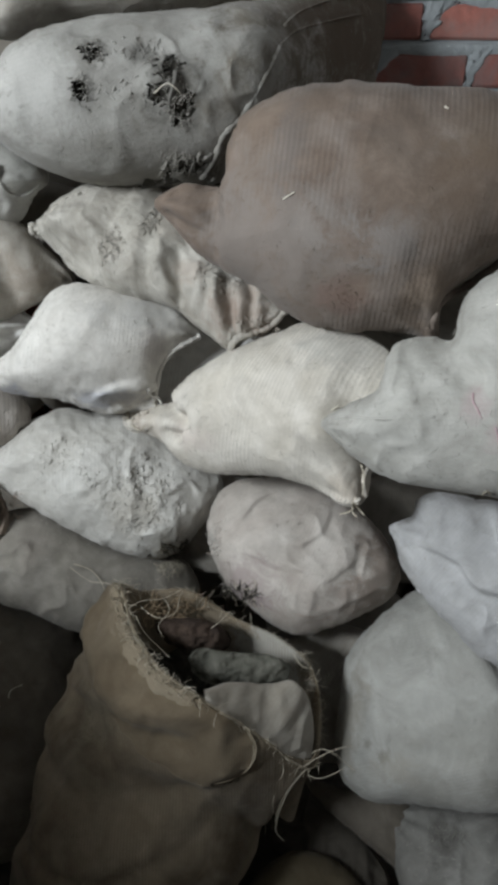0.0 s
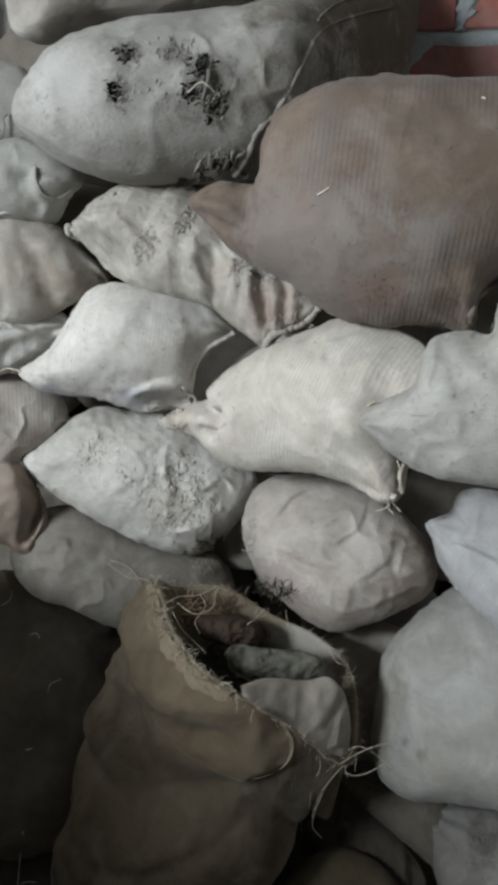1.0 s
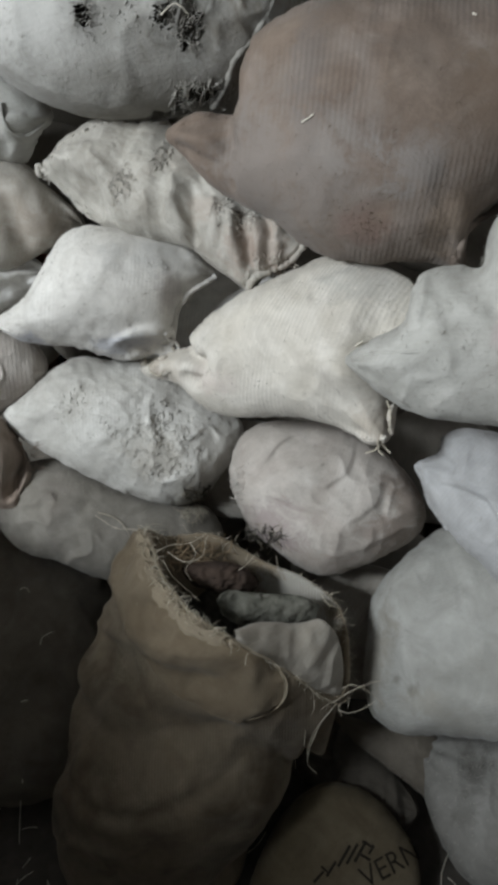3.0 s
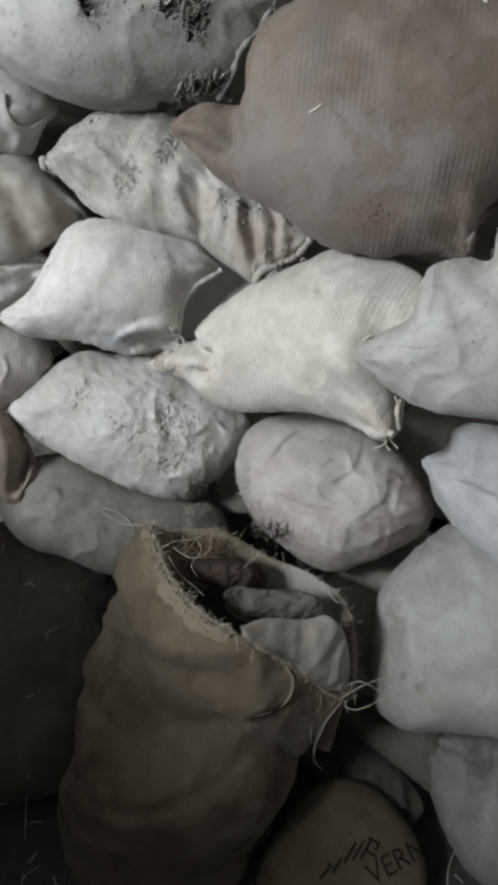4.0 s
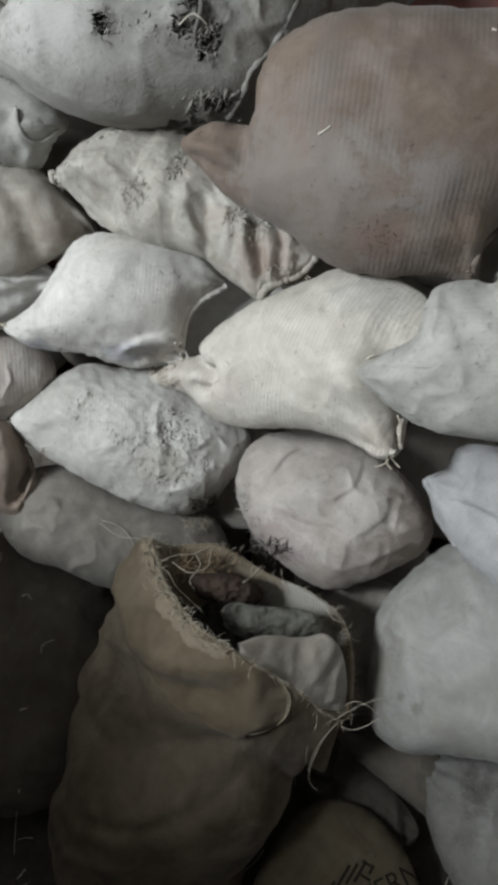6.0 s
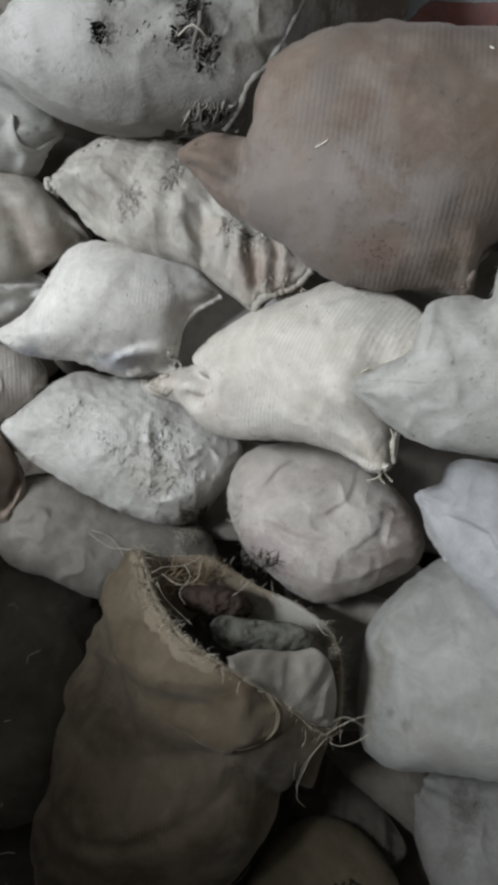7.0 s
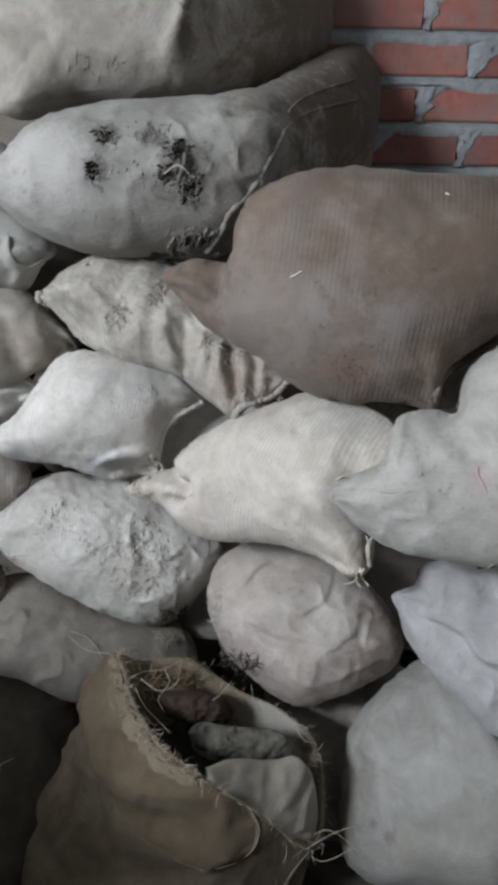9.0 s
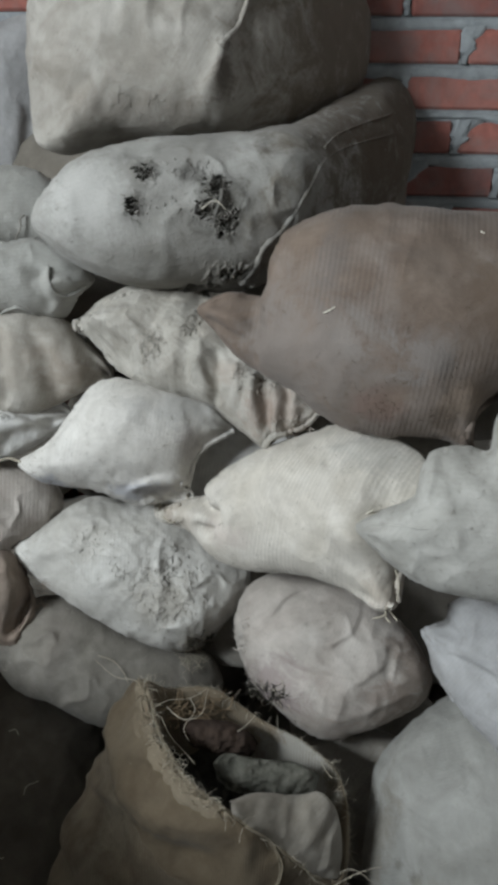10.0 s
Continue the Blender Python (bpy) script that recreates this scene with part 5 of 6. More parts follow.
def bar_on(s, u, v, long, wide, turn):
    w = radians(turn)
    ve, fa = [], []
    for i in range(9):
        for sgn in (-1, 1):
            x, y = (i / 8 - 0.5) * long, sgn * wide / 2
            ve.append(s.on(u + x * math.cos(w) - y * math.sin(w), v + x * math.sin(w) + y * math.cos(w), 0.0012))
        if i:
            fa.append((2 * i - 2, 2 * i, 2 * i + 1, 2 * i - 1))
    return part_mesh("printed_bar", mesh_from("printed_bar", ve, fa, MAT["ink"]), s.ob, "faded dark printed stroke")


w_ = SACKS["w"]
print_on(w_, "VERN", 11.2, 0.8, 5.0, 33)
for du, dv, lo_, wi_, tu_ in ((0, 0, 4.2, 0.55, 62), (1.5, 0.6, 4.0, 0.5, 62), (3.0, 1.2, 4.2, 0.55, 62), (4.2, 2.6, 2.0, 0.5, -20), (4.0, 0.4, 2.0, 0.5, -20), (5.0, 1.8, 1.8, 0.5, 62), (-2.2, -2.4, 3.0, 0.5, 60), (-4.4, -4.0, 2.6, 0.5, 50), (-3.5, -2.6, 1.4, 0.4, -30)):
    uu, vv = 1.6, 2.1
    bar_on(w_, uu + du, vv + dv, lo_, wi_, tu_)


# ---- the open sack ----
RIM = [(-0.226, 0.952, 0.694), (-0.196, 0.985, 0.652), (-0.114, 0.997, 0.646), (-0.072, 0.985, 0.630), (-0.020, 0.970, 0.602), (0.051, 0.945, 0.583), (0.112, 0.902, 0.556), (0.128, 0.860, 0.515), (0.129, 0.822, 0.466),
       (0.118, 0.787, 0.432), (0.080, 0.770, 0.466), (0.040, 0.755, 0.528), (-0.015, 0.745, 0.590), (-0.058, 0.742, 0.634), (-0.110, 0.763, 0.660), (-0.146, 0.790, 0.672), (-0.176, 0.830, 0.686), (-0.201, 0.880, 0.686), (-0.216, 0.920, 0.690)]
# the free edge of the cloth that is turned in at the front of the mouth
TURNED = [(-0.066, 0.765, 0.640), (-0.014, 0.800, 0.618), (0.042, 0.822, 0.590), (0.080, 0.826, 0.590), (0.104, 0.822, 0.562), (0.116, 0.806, 0.500), (0.112, 0.792, 0.446)]


def open_sack():
    around, rows = 200, 90
    rim = spline(RIM, around)
    heart = rim.mean(0)
    w = math.pi - np.arange(around) / around * 2 * math.pi

    def oval(cx, cy, cz, rx, ry, square=0.0, tilt=0.0):
        c, s = np.cos(w), np.sin(w)
        k = 1 + square * np.sin(2 * w) ** 2
        return np.column_stack([cx + rx * c * k, cy + ry * s * k, cz - tilt * np.maximum(c, 0)])

    def from_rim(down, left, right, shift):
        k = np.where((rim - heart)[:, 0] < 0, left, right)
        out = heart + (rim - heart) * np.column_stack([k, np.full(around, (left + right) / 2), np.full(around, 0.75)])
        return out + np.array([shift[0], shift[1], -down])

    loops = [oval(-0.266, 0.79, 0.004, 0.05, 0.04), oval(-0.246, 0.79, 0.006, 0.182, 0.145, 0.06), oval(-0.270, 0.80, 0.05, 0.181, 0.165, 0.04), oval(-0.236, 0.81, 0.17, 0.199, 0.180, 0.03, 0.06),
             oval(-0.182, 0.83, 0.34, 0.211, 0.180, 0.02, 0.11), from_rim(0.178, 1.30, 0.82, (-0.05, -0.005)), from_rim(0.115, 1.30, 0.89, (-0.045, -0.012)), from_rim(0.055, 1.22, 0.965, (-0.02, -0.006)), from_rim(0.014, 1.05, 1.01, (-0.006, 0)), rim]
    loops = np.array(loops)
    fr = np.array([0, 0.05, 0.11, 0.27, 0.48, 0.62, 0.74, 0.86, 0.96, 1.0])
    at = np.linspace(0, 1, rows)
    body = np.zeros((rows, around, 3))
    for j in range(around):
        path = spline(loops[:, j], 400, closed=False)
        s = np.linspace(0, 1, 400)
        for k in range(3):
            body[:, j, k] = np.interp(at, s, path[:, k])
    # wrinkles and sagging folds
    for i in range(rows):
        f = at[i]
        amount = min(1, f * 6) * min(1, (1 - f) * 14 + 0.25)
        x, y = np.cos(w) * 2.2, np.sin(w) * 2.2
        big = value_noise(x * 1.3 + 5, y * 1.3 + f * 5.5, 301)
        sag = 1 - 2 * np.abs(value_noise(x * 0.9 + 2, y * 0.9 + f * 15 - 0.8 * np.cos(w), 302))
        small = 1 - 2 * np.abs(value_noise(x * 4 + 9, y * 4 + f * 22, 303))
        # the turned-down neck sags over the body in a soft roll
        side = np.clip(0.35 - 0.9 * np.cos(w - 0.0) - 0.35 * np.sin(w), 0, 1)
        zz = body[i][:, 2]
        roll = -0.014 * np.exp(-((zz - 0.435 - 0.05 * np.cos(w)) / 0.016) ** 2) + 0.011 * np.exp(-((zz - 0.485 - 0.05 * np.cos(w)) / 0.026) ** 2)
        roll = side * (roll - 0.026 * np.exp(-((zz - 0.555) / 0.032) ** 2) - 0.010 * np.exp(-((zz - 0.345 - 0.06 * np.cos(w)) / 0.014) ** 2))
        low = min(1, 0.25 + f * 1.6)
        push = roll + (0.65 - 0.35 * np.cos(w)) * amount * (0.011 * low * big + 0.0075 * low * sag + 0.002 * small)
        centre = body[i].mean(0)
        out = body[i] - centre
        out[:, 2] = 0
        out /= np.maximum(np.linalg.norm(out, axis=1), 1e-6)[:, None]
        body[i] += out * push[:, None]
    # the body draws in below the low corner of the mouth
    most = np.interp(body[:, :, 2], [0.0, 0.088, 0.203, 0.294, 0.389, 0.43, 0.47], [-0.075, -0.022, 0.020, 0.046, 0.072, 0.112, 0.135])
    over = np.maximum(0, body[:, :, 0] - most)
    over[-3:] = 0
    body[:, :, 0] -= 0.85 * over
    # rim turns in and the cloth goes down inside
    rim = body[-1]
    heart = rim.mean(0)
    inner = []
    for down, wide in ((-0.003, 0.985), (0.004, 0.955), (0.03, 0.92), (0.07, 0.88), (0.12, 0.84), (0.17, 0.80)):
        inner.append(heart + (rim - heart) * np.array([wide, wide, 1.0]) + np.array([0, 0, -down]))
    ob = tagged(new("open_sack"), "open brown burlap sack with a frayed mouth, standing", "sack", "heap of sacks")
    ob.location = (-0.265, 0.79, 0.0)
    base = np.array(ob.location)
    rings = np.concatenate([body, np.array(inner)]) - base
    total = len(rings)
    ve = rings.reshape(-1, 3)
    fa = [(i * around + j, i * around + (j + 1) % around, (i + 1) * around + (j + 1) % around, (i + 1) * around + j) for i in range(total - 1) for j in range(around)]
    fa = [f[::-1] for f in fa]
    part_mesh("cloth", mesh_from("open_sack_cloth", ve, fa, MAT["burlap"]), ob)
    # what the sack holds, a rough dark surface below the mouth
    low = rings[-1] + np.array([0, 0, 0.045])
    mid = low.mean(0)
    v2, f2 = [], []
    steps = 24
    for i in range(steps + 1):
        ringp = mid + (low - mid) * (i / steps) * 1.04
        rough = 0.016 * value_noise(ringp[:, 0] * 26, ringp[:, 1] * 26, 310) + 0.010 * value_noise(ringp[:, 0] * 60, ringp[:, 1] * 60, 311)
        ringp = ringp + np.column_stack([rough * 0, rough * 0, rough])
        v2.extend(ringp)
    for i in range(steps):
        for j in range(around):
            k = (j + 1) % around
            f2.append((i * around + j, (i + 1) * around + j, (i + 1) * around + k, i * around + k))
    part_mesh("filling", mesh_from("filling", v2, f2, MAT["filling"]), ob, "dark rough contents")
    # thin worn edge of the mouth
    edge = rim - base
    v3, f3 = tube(edge[::4] + np.array([0, 0, -0.001]), 0.0021, 260, 7, lumpy=0.45, seed=5, closed=True)
    hem = part_mesh("hem", mesh_from("hem", v3, f3, MAT["cuff"]), ob, "pale worn frayed rim")
    # the neck of the sack turned down outside, hanging over the body in a soft roll
    first = int(np.argmin(np.linalg.norm(rim - np.array([-0.045, 0.742, 0.62]), axis=1)))
    cols = list(range(first, around)) + list(range(0, 7))
    steps = 46
    shell = np.zeros((len(cols), steps, 3))
    for c, j in enumerate(cols):
        q = c / (len(cols) - 1)
        long = float(np.interp(q, [0, 0.05, 0.12, 0.22, 0.45, 0.75, 0.93, 1.0], [0.150, 0.162, 0.166, 0.162, 0.150, 0.135, 0.110, 0.05]))
        long += 0.006 * float(value_noise(np.array([q * 14]), np.array([3.3]), 321)[0])
        f = np.linspace(0, 1, steps)
        lean = 17 * np.sin(math.pi * f * 0.66) * math.exp(-q / 0.22)
        pts = np.zeros((steps, 3))
        for k in range(steps):
            jj = j - lean[k]
            j0, part_of = int(math.floor(jj)), jj - math.floor(jj)
            col = body[::-1, j0 % around] * (1 - part_of) + body[::-1, (j0 + 1) % around] * part_of
            gone = np.concatenate([[0], np.cumsum(np.linalg.norm(np.diff(col, axis=0), axis=1))])
            down = max(0.0, f[k] * long - max(0.0, float(body[-1, j, 2] - col[0, 2])))
            pts[k] = [np.interp(down, gone, col[:, q3]) for q3 in range(3)]
        out = pts - np.array([heart[0] - 0.03, heart[1], 0])
        out[:, 2] = 0
        out /= np.linalg.norm(out, axis=1)[:, None]
        bulge = 0.004 + (0.006 + 0.013 * min(1, q * 2.2) + 0.012 * max(0, q - 0.5) * 2) * np.sin(math.pi * np.clip(f * 0.93 + 0.02, 0, 1)) ** 0.8
        wave = 0.0060 * value_noise(np.full(steps, q * 7.0), f * 2.6 + q * 5, 322) + 0.0040 * (1 - 2 * np.abs(value_noise(np.full(steps, q * 19.0 + 5), f * 3.0 - q * 6, 323)))
        pts = pts + out * (bulge + wave * np.clip(f * 4, 0, 1))[:, None]
        pts[:, 2] += 0.006 * np.sin(math.pi * np.clip(f * 2.5, 0, 1))
        shell[c] = pts
    under = shell + np.array([0.0016, 0.0012, -0.0012])
    v5 = np.concatenate([shell.reshape(-1, 3), under.reshape(-1, 3)]) - base
    n5, f5 = len(cols) * steps, []
    for c in range(len(cols) - 1):
        for i in range(steps - 1):
            a0, b0 = c * steps + i, (c + 1) * steps + i
            f5 += [(a0, a0 + 1, b0 + 1, b0), (n5 + a0, n5 + b0, n5 + b0 + 1, n5 + a0 + 1)]
        for i in (0, steps - 1):
            a0, b0 = c * steps + i, (c + 1) * steps + i
            f5.append((a0, b0, n5 + b0, n5 + a0))
    collar = part_mesh("collar", mesh_from("collar", v5, f5, MAT["collar"]), ob, "turned-down tan burlap neck")
    bound = [shell[0, i] - base for i in range(0, steps, 5)] + [shell[c, -1] - base for c in (1, 3, 6)]
    for k in range(3):
        sh = np.array([0.002 * k, -0.002, 0.0015 * k])
        ve, fa2 = tube([tuple(q + sh + 0.0012 * value_noise(np.arange(3) * 1.7 + q[0] * 60, np.full(3, k * 2.0), 325)) for q in bound], 0.0008, 70, 5, lumpy=0.2, seed=k)
        part_mesh("edge_thread", mesh_from("edge_thread", ve, fa2, MAT["cuff"]), collar, "loose thread along the edge")
    # ragged pale lip of the turned-down neck
    lo_c, hi_c, wide_c = len(cols) // 7, len(cols) - 7, 9
    band = []
    for c in range(lo_c, hi_c):
        for i in range(wide_c):
            p = shell[c, i] if i else rim[cols[c]] + np.array([0, 0, 0.002])
            n1 = float(value_noise(np.array([c * 0.55]), np.array([i * 0.8]), 341)[0])
            n2 = 1.4 * float(value_noise(np.array([c * 0.31]), np.array([3.7]), 342)[0])
            o = p - np.array([heart[0] - 0.03, heart[1], p[2]])
            o = o / np.linalg.norm(o)
            fall = 1 - i / (wide_c - 1) * (0.8 + 0.35 * n2)
            band.append(p + o * (0.0028 * n1 + 0.0034 * fall) + np.array([0, 0, 0.0022 * n1 * fall]))
    fb = [(q * wide_c + i, q * wide_c + i + 1, (q + 1) * wide_c + i + 1, (q + 1) * wide_c + i) for q in range(hi_c - lo_c - 1) for i in range(wide_c - 1)]
    part_mesh("worn_band", mesh_from("worn_band", np.array(band) - base, fb, MAT["lip"]), collar, "pale worn band along the lip")
    lr = random.Random(8)
    tufts = []
    for k in range(110):
        c = min(max(int(lr.choice((0.2, 0.3, 0.42, 0.5, 0.66, 0.8, 0.9)) * len(cols) + lr.gauss(0, 5)), 6), len(cols) - 5)
        at = shell[c, min(int(abs(lr.gauss(0, 2.2))), 8)] - base
        way = (shell[c + 3, 2] - shell[c - 3, 2]) / np.linalg.norm(shell[c + 3, 2] - shell[c - 3, 2])
        d = way * lr.choice((-1, 1)) + np.array([lr.uniform(-0.9, 0.9), lr.uniform(-0.9, 0.9), lr.uniform(-0.8, 0.8)])
        ln, pts = lr.uniform(0.005, 0.018), []
        cur = at + np.array([0, -0.002, lr.uniform(0.0, 0.004)])
        for q in range(4):
            pts.append(tuple(cur))
            cur = cur + d / np.linalg.norm(d) * ln / 3
            d = d + np.array([lr.uniform(-0.7, 0.7), lr.uniform(-0.7, 0.7), lr.uniform(-0.7, 0.4)])
        tufts.append(tube(pts, lr.uniform(0.0005, 0.0018), 9, 6, taper=0.5, lumpy=0.35, seed=k))
    ve, fa2 = joined(tufts)
    tagged(part_mesh("cuff", mesh_from("cuff", ve, fa2, MAT["cuff"]), ob, "thick pale frayed cuff"), kind="stuff")
    # the cloth turned in at the front of the mouth
    low_edge = spline([tuple(rim[j]) for j in np.linspace(int(np.argmin(np.linalg.norm(rim - np.array([0.118, 0.787, 0.432]), axis=1))), first + 4, 9).astype(int)][::-1], 60, closed=False)
    high_edge = spline(TURNED, 60, closed=False)
    rows2 = 26
    v6 = []
    for i in range(rows2):
        f = i / (rows2 - 1)
        if f < 0.72:
            g = f / 0.72
            line = low_edge * (1 - g) + high_edge * g + np.array([0, -0.004, 0.012]) * math.sin(math.pi * g) ** 0.8
        else:
            g = (f - 0.72) / 0.28
            line = high_edge + np.array([-0.004 * g, 0.018 * math.sin(g * 1.57), -0.07 * g * g])
        wob = 0.006 * value_noise(line[:, 0] * 30, line[:, 2] * 38 + 3, 331) + 0.003 * (1 - 2 * np.abs(value_noise(line[:, 0] * 26 + 7, line[:, 2] * 34, 332)))
        line = line + np.column_stack([0 * wob, -wob, wob * 0.5]) * min(1, f * 6)
        v6.extend(line - base)
    f6 = [(i * 60 + k, i * 60 + k + 1, (i + 1) * 60 + k + 1, (i + 1) * 60 + k) for i in range(rows2 - 1) for k in range(59)]
    part_mesh("folded_flap", mesh_from("folded_flap", v6, f6, MAT["burlap_pale"]), ob, "paler turned-in flap of the mouth")
    rr = random.Random(12)
    bits = []
    for k in range(950):
        j = rr.randrange(around)
        if k > 700:
            j = around - rr.randrange(1, 56)
        if 24 < j < 60 and rr.random() < 0.5:
            j = rr.randrange(14)
        p0 = edge[j]
        outw = (edge[j] - (heart - base))
        outw = outw / np.linalg.norm(outw)
        pts, cur = [], np.array(p0)
        d = outw * rr.uniform(-0.9, 1.0) + np.array([rr.uniform(-0.6, 0.6), rr.uniform(-0.6, 0.6), rr.uniform(-0.2, 0.8)])
        ln = rr.uniform(0.004, 0.012) if rr.random() < 0.7 else rr.uniform(0.012, 0.03)
        for q in range(4):
            pts.append(tuple(cur))
            d = d + np.array([rr.uniform(-0.7, 0.7), rr.uniform(-0.7, 0.7), rr.uniform(-0.9, 0.4)])
            cur = cur + d / np.linalg.norm(d) * ln / 3
        bits.append(tube(pts, rr.uniform(0.0003, 0.0007), 9, 4, taper=0.4))
    v4, f4 = joined(bits)
    tagged(part_mesh("frayed_fringe", mesh_from("frayed_fringe", v4, f4, MAT["string"]), hem, "short frayed jute fibres"), kind="stuff")
    return ob, base, hem


open_ob, open_base, open_hem = open_sack()


def long_fibres(paths, radius):
    for k, path in enumerate(paths):
        v, f = tube([np.array(q) - open_base for q in path], radius, 10 * len(path), 5, taper=0.35, seed=k)
        part_mesh("loose_fibre", mesh_from("loose_fibre", v, f, MAT["string"]), open_hem, "long loose jute fibre")


long_fibres([
    [(0.110, 0.777, 0.478), (0.127, 0.772, 0.495), (0.146, 0.768, 0.489), (0.182, 0.765, 0.452)],
    [(0.096, 0.774, 0.446), (0.118, 0.770, 0.474), (0.141, 0.768, 0.494), (0.164, 0.770, 0.503), (0.176, 0.776, 0.497)],
    [(0.101, 0.774, 0.442), (0.082, 0.764, 0.420), (0.062, 0.758, 0.372), (0.052, 0.752, 0.312), (0.058, 0.750, 0.297), (0.068, 0.748, 0.287)],
    [(0.100, 0.774, 0.440), (0.078, 0.762, 0.418), (0.060, 0.757, 0.382), (0.051, 0.754, 0.332)],
    [(0.072, 0.768, 0.474), (0.055, 0.758, 0.440), (0.047, 0.752, 0.400), (0.046, 0.750, 0.360)],
    [(0.106, 0.777, 0.424), (0.122, 0.770, 0.424), (0.146, 0.768, 0.436), (0.168, 0.770, 0.454)],
    [(0.090, 0.772, 0.454), (0.078, 0.764, 0.424), (0.066, 0.758, 0.384), (0.060, 0.756, 0.366)],
    [(0.060, 0.762, 0.482), (0.062, 0.754, 0.462), (0.056, 0.750, 0.448)],
    [(-0.205, 0.898, 0.685), (-0.184, 0.920, 0.685), (-0.147, 0.938, 0.676), (-0.119, 0.961, 0.677)],
    [(-0.184, 0.916, 0.676), (-0.151, 0.892, 0.672), (-0.123, 0.904, 0.674), (-0.118, 0.933, 0.687)],
    [(-0.188, 0.886, 0.683), (-0.171, 0.858, 0.672), (-0.140, 0.830, 0.661), (-0.125, 0.816, 0.656)],
    [(-0.148, 0.946, 0.670), (-0.136, 0.921, 0.665), (-0.151, 0.885, 0.659), (-0.140, 0.869, 0.649)],
    [(-0.071, 0.904, 0.632), (-0.051, 0.910, 0.643), (-0.032, 0.935, 0.647)],
    [(0.084, 0.893, 0.587), (0.097, 0.869, 0.584), (0.117, 0.867, 0.580)],
    [(-0.212, 0.882, 0.675), (-0.227, 0.853, 0.663), (-0.230, 0.829, 0.637)],
    [(-0.209, 0.938, 0.676), (-0.244, 0.958, 0.692), (-0.284, 0.976, 0.684), (-0.328, 1.012, 0.688)],
], 0.0008)


def husk():
    """Dry pale husk and fibres bunched inside the mouth."""
    r = random.Random(44)
    a0, a1, a2 = (np.array(q) for q in ((-0.198, 0.915, 0.673), (-0.122, 0.981, 0.651), (-0.148, 0.893, 0.652)))
    bits = []
    for _ in range(70):
        s, t = r.random(), r.random()
        cur = a0 + (a1 - a0) * s + (a2 - a0) * t * 0.8 + np.array([0, 0, r.uniform(-0.03, 0.004)])
        d = (a1 - a0) / np.linalg.norm(a1 - a0) + np.array([r.uniform(-0.6, 0.6), r.uniform(-0.6, 0.6), r.uniform(-0.5, 0.5)])
        pts = []
        for q in range(4):
            pts.append(tuple(cur - open_base))
            d = d + np.array([r.uniform(-0.6, 0.6), r.uniform(-0.6, 0.6), r.uniform(-0.6, 0.6)])
            cur = cur + d / np.linalg.norm(d) * r.uniform(0.006, 0.014)
        bits.append(tube(pts, r.uniform(0.0006, 0.0016), 10, 5, taper=0.3))
    v, f = joined(bits)
    return tagged(part_mesh("husk_tuft", mesh_from("husk_tuft", v, f, MAT["husk"]), open_ob, "dry brown husk fibres"), kind="stuff")


husk()


lump = Cushion("lump", "", MAT["lump"], (-0.011, 0.852, 0.595), 6.5, 26.7,
     [(-8.5, 3.1), (-7, 4), (-0.3, 2.7), (5.5, 1.8), (8.7, -0.3), (7.7, -2.8), (1.3, -3.1), (-4.5, -2.2), (-7.7, -0.3)],
     .016, .02, 431, crumple=1.8, rough=0.003, pleats=False, around=96, rings=30, group="")
tagged(lump.ob, "dusty grey lump lying in the open sack", "lump", "lumps in the open sack")
lump.ob.name = "lump"
# the sack's own dark brown inner cloth, modelled as a lump
inner_wad = Cushion("cloth_wad", "", MAT["inner_brown"], (-0.102, 0.909, 0.618), 6.3, 26.7,
     [(-5.8, 2.4), (-1.3, 3.1), (4.6, 1.7), (7.5, -1.1), (5.8, -3.5), (0.4, -2.5), (-3.5, -1.2)],
     .03, .03, 441, crumple=2.4, rough=0.004, pleats=False, around=96, rings=30, group="")
tagged(inner_wad.ob, "dark brown cloth bunched inside the open sack", "lump", "lumps in the open sack")
inner_wad.ob.name = "lump"

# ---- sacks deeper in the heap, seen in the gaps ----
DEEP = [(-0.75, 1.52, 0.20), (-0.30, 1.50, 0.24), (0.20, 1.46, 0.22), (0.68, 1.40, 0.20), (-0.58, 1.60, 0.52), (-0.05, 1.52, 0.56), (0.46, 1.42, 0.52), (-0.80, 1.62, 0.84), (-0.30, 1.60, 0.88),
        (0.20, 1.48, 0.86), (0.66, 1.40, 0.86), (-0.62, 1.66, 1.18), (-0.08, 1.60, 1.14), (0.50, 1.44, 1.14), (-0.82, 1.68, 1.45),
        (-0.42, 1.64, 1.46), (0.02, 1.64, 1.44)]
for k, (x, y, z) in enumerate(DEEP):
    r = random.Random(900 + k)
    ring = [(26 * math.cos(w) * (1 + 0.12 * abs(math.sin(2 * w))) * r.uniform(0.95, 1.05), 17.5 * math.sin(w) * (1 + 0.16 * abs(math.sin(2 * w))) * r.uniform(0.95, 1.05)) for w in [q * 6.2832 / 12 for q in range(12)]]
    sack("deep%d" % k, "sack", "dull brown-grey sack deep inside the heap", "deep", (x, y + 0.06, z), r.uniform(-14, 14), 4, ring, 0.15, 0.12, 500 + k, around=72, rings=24)


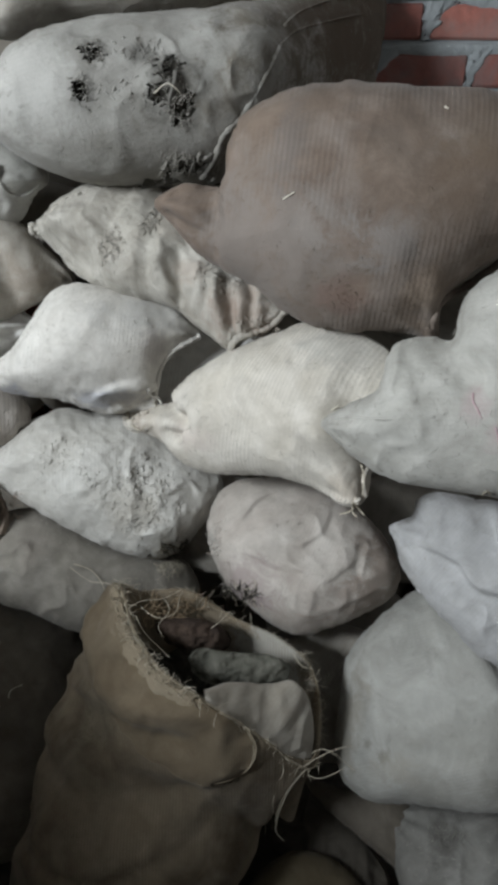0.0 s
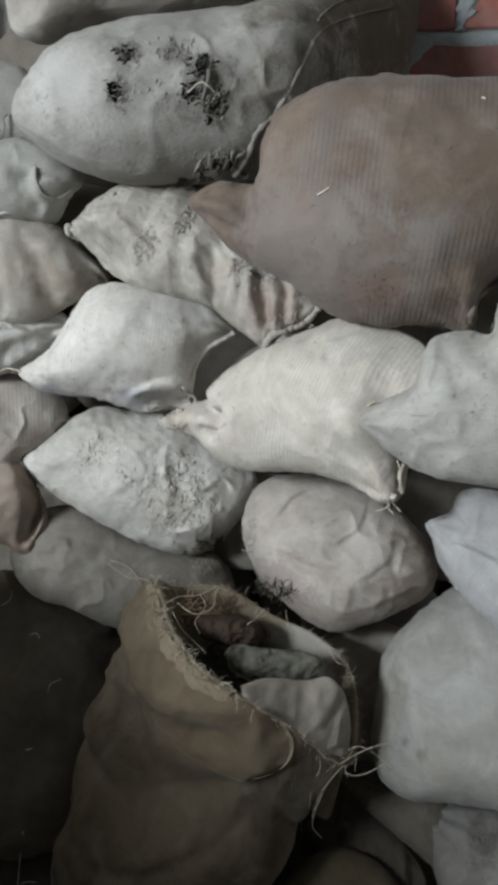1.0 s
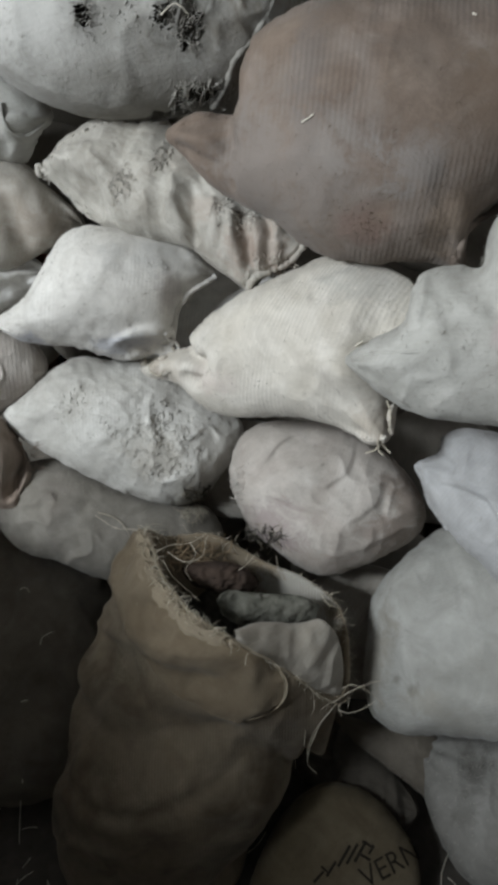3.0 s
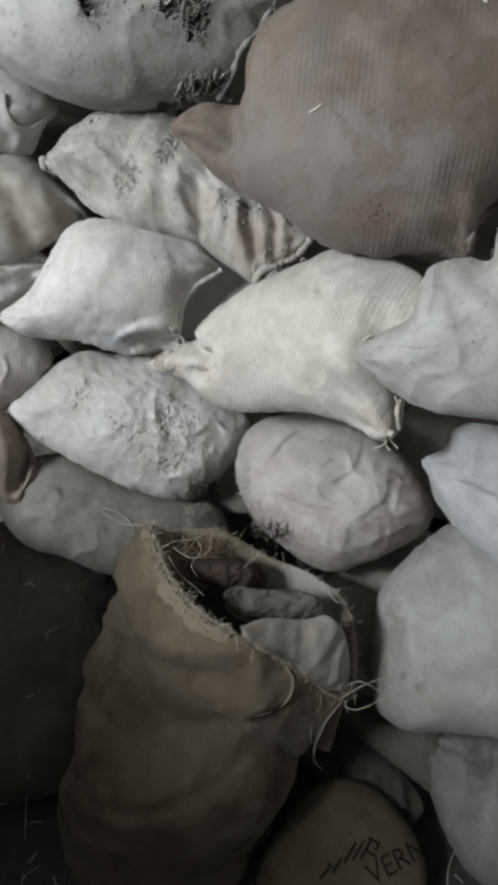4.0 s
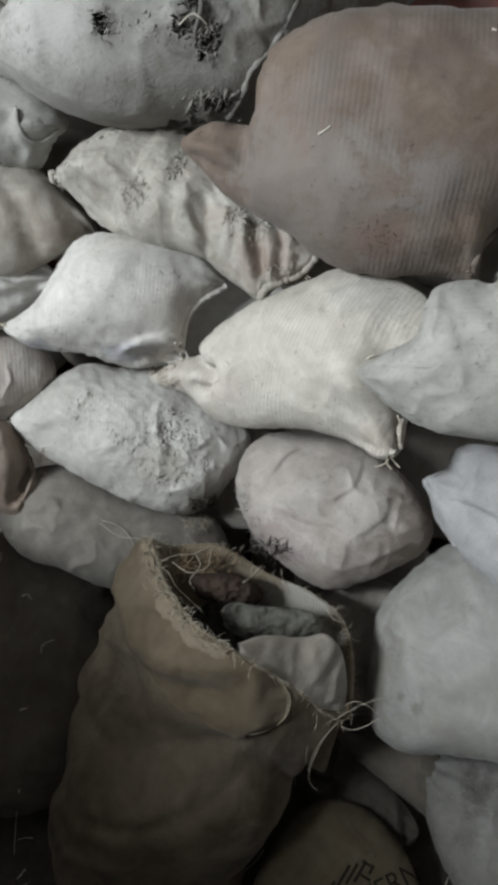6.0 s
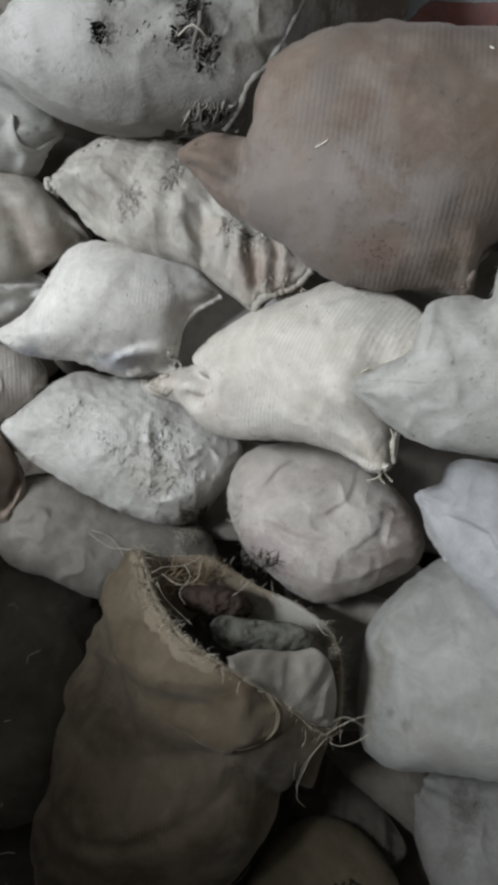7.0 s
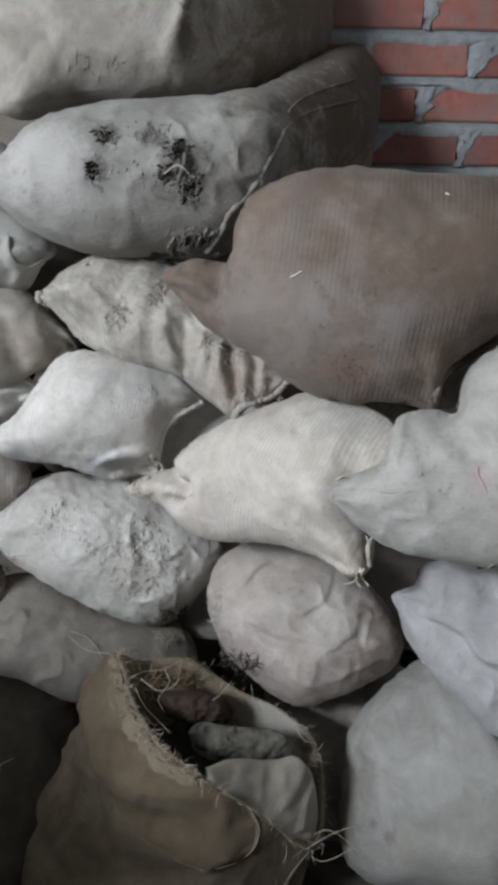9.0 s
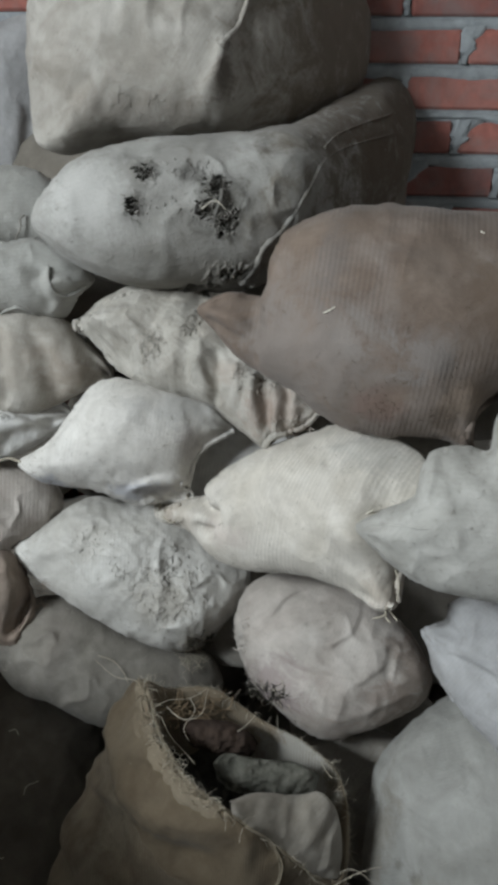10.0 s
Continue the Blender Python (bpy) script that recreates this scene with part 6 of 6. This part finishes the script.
for k, (x, y, z, wide, high) in enumerate(((-0.11, 1.312, 0.955, 17, 13), (-0.055, 1.29, 0.60, 14, 12), (0.379, 1.31, 0.58, 16, 14), (0.225, 1.20, 0.37, 17, 13), (0.185, 1.03, 0.33, 16, 15))):
    r = random.Random(960 + k)
    ring = [(wide * math.cos(w) * r.uniform(0.93, 1.07), high * math.sin(w) * r.uniform(0.93, 1.07)) for w in [q * 6.2832 / 10 for q in range(10)]]
    sack("gap%d" % k, "sack", "dull grey sack end filling a gap in the heap", ("white", "tan", "dull", "dull", "tan")[k], (x, y, z), r.uniform(-8, 8), 18, ring, 0.05, 0.12, 560 + k, around=72, rings=24)


# ---- straw ----
def straw_bit(points, radius, label, material="straw"):
    v, f = tube(points, radius, 6 * len(points), 5, taper=0.3)
    return tagged(new("straw", mesh_from("straw", v, f, MAT[material])), label, "straw", "loose straws")


def straw_on(s, path, radius, label):
    """A single straw that lies on a sack, as a thing of its own."""
    return straw_bit([tuple(s.ob.matrix_world @ Vector(s.on(u, v, 0.0015))) for u, v in path], radius, label)


bpy.context.view_layer.update()
straw_on(b, [(-10.4, 1.7), (-9.5, 2.2), (-8.9, 2.6)], 0.0013, "short pale straw stuck on the brown sack")
straw_on(o, [(-17.1, -3), (-16.3, -2.4), (-15.5, -1.8)], 0.0015, "short pale straw stuck on the grey sack")
straw_on(b, [(9.5, 13.3), (10, 13.1)], 0.0013, "tiny pale straw stuck on the brown sack")


def floor_straw():
    r = random.Random(31)
    bits = []
    for _ in range(150):
        x, y, w = r.uniform(-0.95, 0.45), r.uniform(0.35, 1.15), r.uniform(0, 3.14)
        ln = r.choice((0.012, 0.02, 0.03, 0.05, 0.09)) * r.uniform(0.6, 1.2)
        pts = []
        for q in range(3):
            w += r.uniform(-0.5, 0.5)
            pts.append((x, y, 0.002 + r.uniform(0, 0.004)))
            x, y = x + math.cos(w) * ln / 2, y + math.sin(w) * ln / 2
        bits.append(tube(pts, r.uniform(0.0006, 0.0013), 7, 4))
    v, f = joined(bits)
    return tagged(new("floor_straw", mesh_from("floor_straw", v, f, MAT["straw"])), "short broken straws scattered on the dark floor", "straw", kind="stuff")


floor_straw()
x_ = SACKS["x"]
x_.strings([[(-1.7, 22.7, 0.1), (0.3, 23.4, 0.6), (1.1, 25.5, 0.4)], [(2.8, 14.5, 0.1), (4, 14.4, 0.5), (4.4, 13.1, 0.2)], [(3.5, 1.8, 0.1), (4.2, 3.1, 0.4), (6.7, 3.4, 0.2)],
            [(-3.3, -7.7, 0.1), (-1.9, -7.9, 0.3)], [(-7.1, -22.3, 0.4), (-9.1, -27.7, 0.5), (-11.3, -34.5, 0.6)], [(-15.3, -26.1, 0.3), (-12.8, -26.7, 0.5)], [(-7.3, 0.2, 0.2), (-6.8, 0.4, 0.4)]], 0.0011, "straw", "pale bit of straw", MAT["straw"])


# ---- brickwork ----
def brickwork():
    course, step = 0.0965, 0.25
    z_first = 1.590 - 16 * course
    mesh_cache = []
    for k in range(6):
        r = random.Random(60 + k)
        lx, lz, dp = 0.234 + r.uniform(-0.005, 0.005), 0.070 + r.uniform(-0.003, 0.003), 0.03
        bm = bmesh.new()
        bmesh.ops.create_cube(bm, size=1.0)
        for q in bm.verts:
            q.co = Vector((q.co.x * lx, q.co.y * dp, q.co.z * lz))
            q.co += Vector((r.uniform(-0.003, 0.003), 0, r.uniform(-0.003, 0.003)))
        bmesh.ops.bevel(bm, geom=bm.edges[:], offset=0.005, segments=1, affect="EDGES")
        me = bpy.data.meshes.new("brick")
        bm.to_mesh(me)
        bm.free()
        me.materials.append(MAT["brick"])
        mesh_cache.append(me)
    far = bmesh.new()
    smear = []
    r = random.Random(99)
    for row in range(28):
        z = z_first + row * course + 0.035
        shift = 0.411 if row % 2 == 0 else 0.522
        for col in range(-9, 6):
            x = shift + step * (col + 0.5)
            if x < X0 + 0.1 or x > X1 - 0.1 or z > TOP - 0.05 or z < 0.02:
                continue
            m = Matrix.Translation((x, Y1 + 0.012 + r.uniform(-0.002, 0.002), z)) @ pose(0, 0, 0, 0, r.uniform(-0.7, 0.7), 0)
            me = r.choice(mesh_cache)
            if -0.25 < x < 1.1 and 1.2 < z < 2.3:
                ob = new("brick", me)
                ob.parent = wall_back
                ob.matrix_parent_inverse = Matrix()
                ob.matrix_world = m
                # a daub of mortar squeezed over the brick's end
                xj = x - step / 2
                reach = r.uniform(0.02, 0.075) if r.random() < 0.75 else r.uniform(0.085, 0.11)
                other = r.uniform(0.004, 0.014)
                lo_l, lo_r, hi_l, hi_r = r.choice(((-0.012, 0.010, -other, reach), (-0.010, 0.008, -reach * 0.7, other), (-other, reach * 0.5, -0.012, 0.010), (-0.011, 0.009, -other, other), (-0.010, 0.008, -other, reach)))
                smear.append(((xj + lo_l, z - 0.036), (xj + lo_r, z - 0.036), (xj + hi_r, z + 0.040), (xj + hi_l, z + 0.040)))
            else:
                far.from_mesh(me)
                far.verts.ensure_lookup_table()
                bmesh.ops.transform(far, matrix=m, verts=far.verts[-len(me.vertices):])
    me = bpy.data.meshes.new("far_bricks")
    far.to_mesh(me)
    far.free()
    me.materials.append(MAT["brick"])
    ob = new("bricks_beyond", me)
    ob.parent = wall_back
    tagged(ob, kind="stuff")
    bits = []
    for k, quad in enumerate(smear):
        n, y0 = 14, Y1 - 0.0065
        ve, fa = [], []
        for i in range(n):
            for j in range(n):
                s, t = i / (n - 1), j / (n - 1)
                lo = (quad[0][0] * (1 - s) + quad[1][0] * s, quad[0][1])
                hi = (quad[3][0] * (1 - s) + quad[2][0] * s, quad[3][1])
                x, z = lo[0] * (1 - t) + hi[0] * t, lo[1] * (1 - t) + hi[1] * t
                wob = float(value_noise(np.array([x * 90.0]), np.array([z * 90.0]), 77)[0])
                edge = min(s, 1 - s) * 2
                ve.append((x + 0.010 * wob, y0 + 0.012 * (1 - min(1, edge * 2.5)) - 0.0015 * wob, z + 0.003 * wob))
        for i in range(n - 1):
            for j in range(n - 1):
                fa.append((i * n + j, (i + 1) * n + j, (i + 1) * n + j + 1, i * n + j + 1))
        bits.append((ve, fa))
    # rough bed joints that slop over the bricks' edges
    for row in range(12, 24):
        z = z_first + row * course - 0.0125
        n = 150
        ve, fa = [], []
        for i in range(n):
            x = -0.35 + 1.5 * i / (n - 1)
            up = 0.0075 + 0.004 * float(value_noise(np.array([x * 13.0]), np.array([row * 3.7]), 81)[0])
            dn = 0.016 + 0.014 * float(value_noise(np.array([x * 9.0]), np.array([row * 5.1 + 40]), 82)[0])
            wob = 0.002 * float(value_noise(np.array([x * 70.0]), np.array([row * 1.3]), 83)[0])
            for zz, yy in ((z - dn, Y1 + 0.004), (z - dn * 0.7, Y1 - 0.0045 + wob), (z, Y1 - 0.003 + wob), (z + up * 0.6, Y1 - 0.003 - wob), (z + up * 0.8, Y1 + 0.004)):
                ve.append((x, yy, zz))
        for i in range(n - 1):
            for j in range(4):
                fa.append((i * 5 + j, (i + 1) * 5 + j, (i + 1) * 5 + j + 1, i * 5 + j + 1))
        bits.append((ve, fa))
    ve, fa = joined(bits)
    ob = new("mortar", mesh_from("mortar", ve, fa, MAT["mortar"]))
    ob.parent = wall_back
    tagged(ob, "smeared grey cement mortar", kind="stuff")


brickwork()
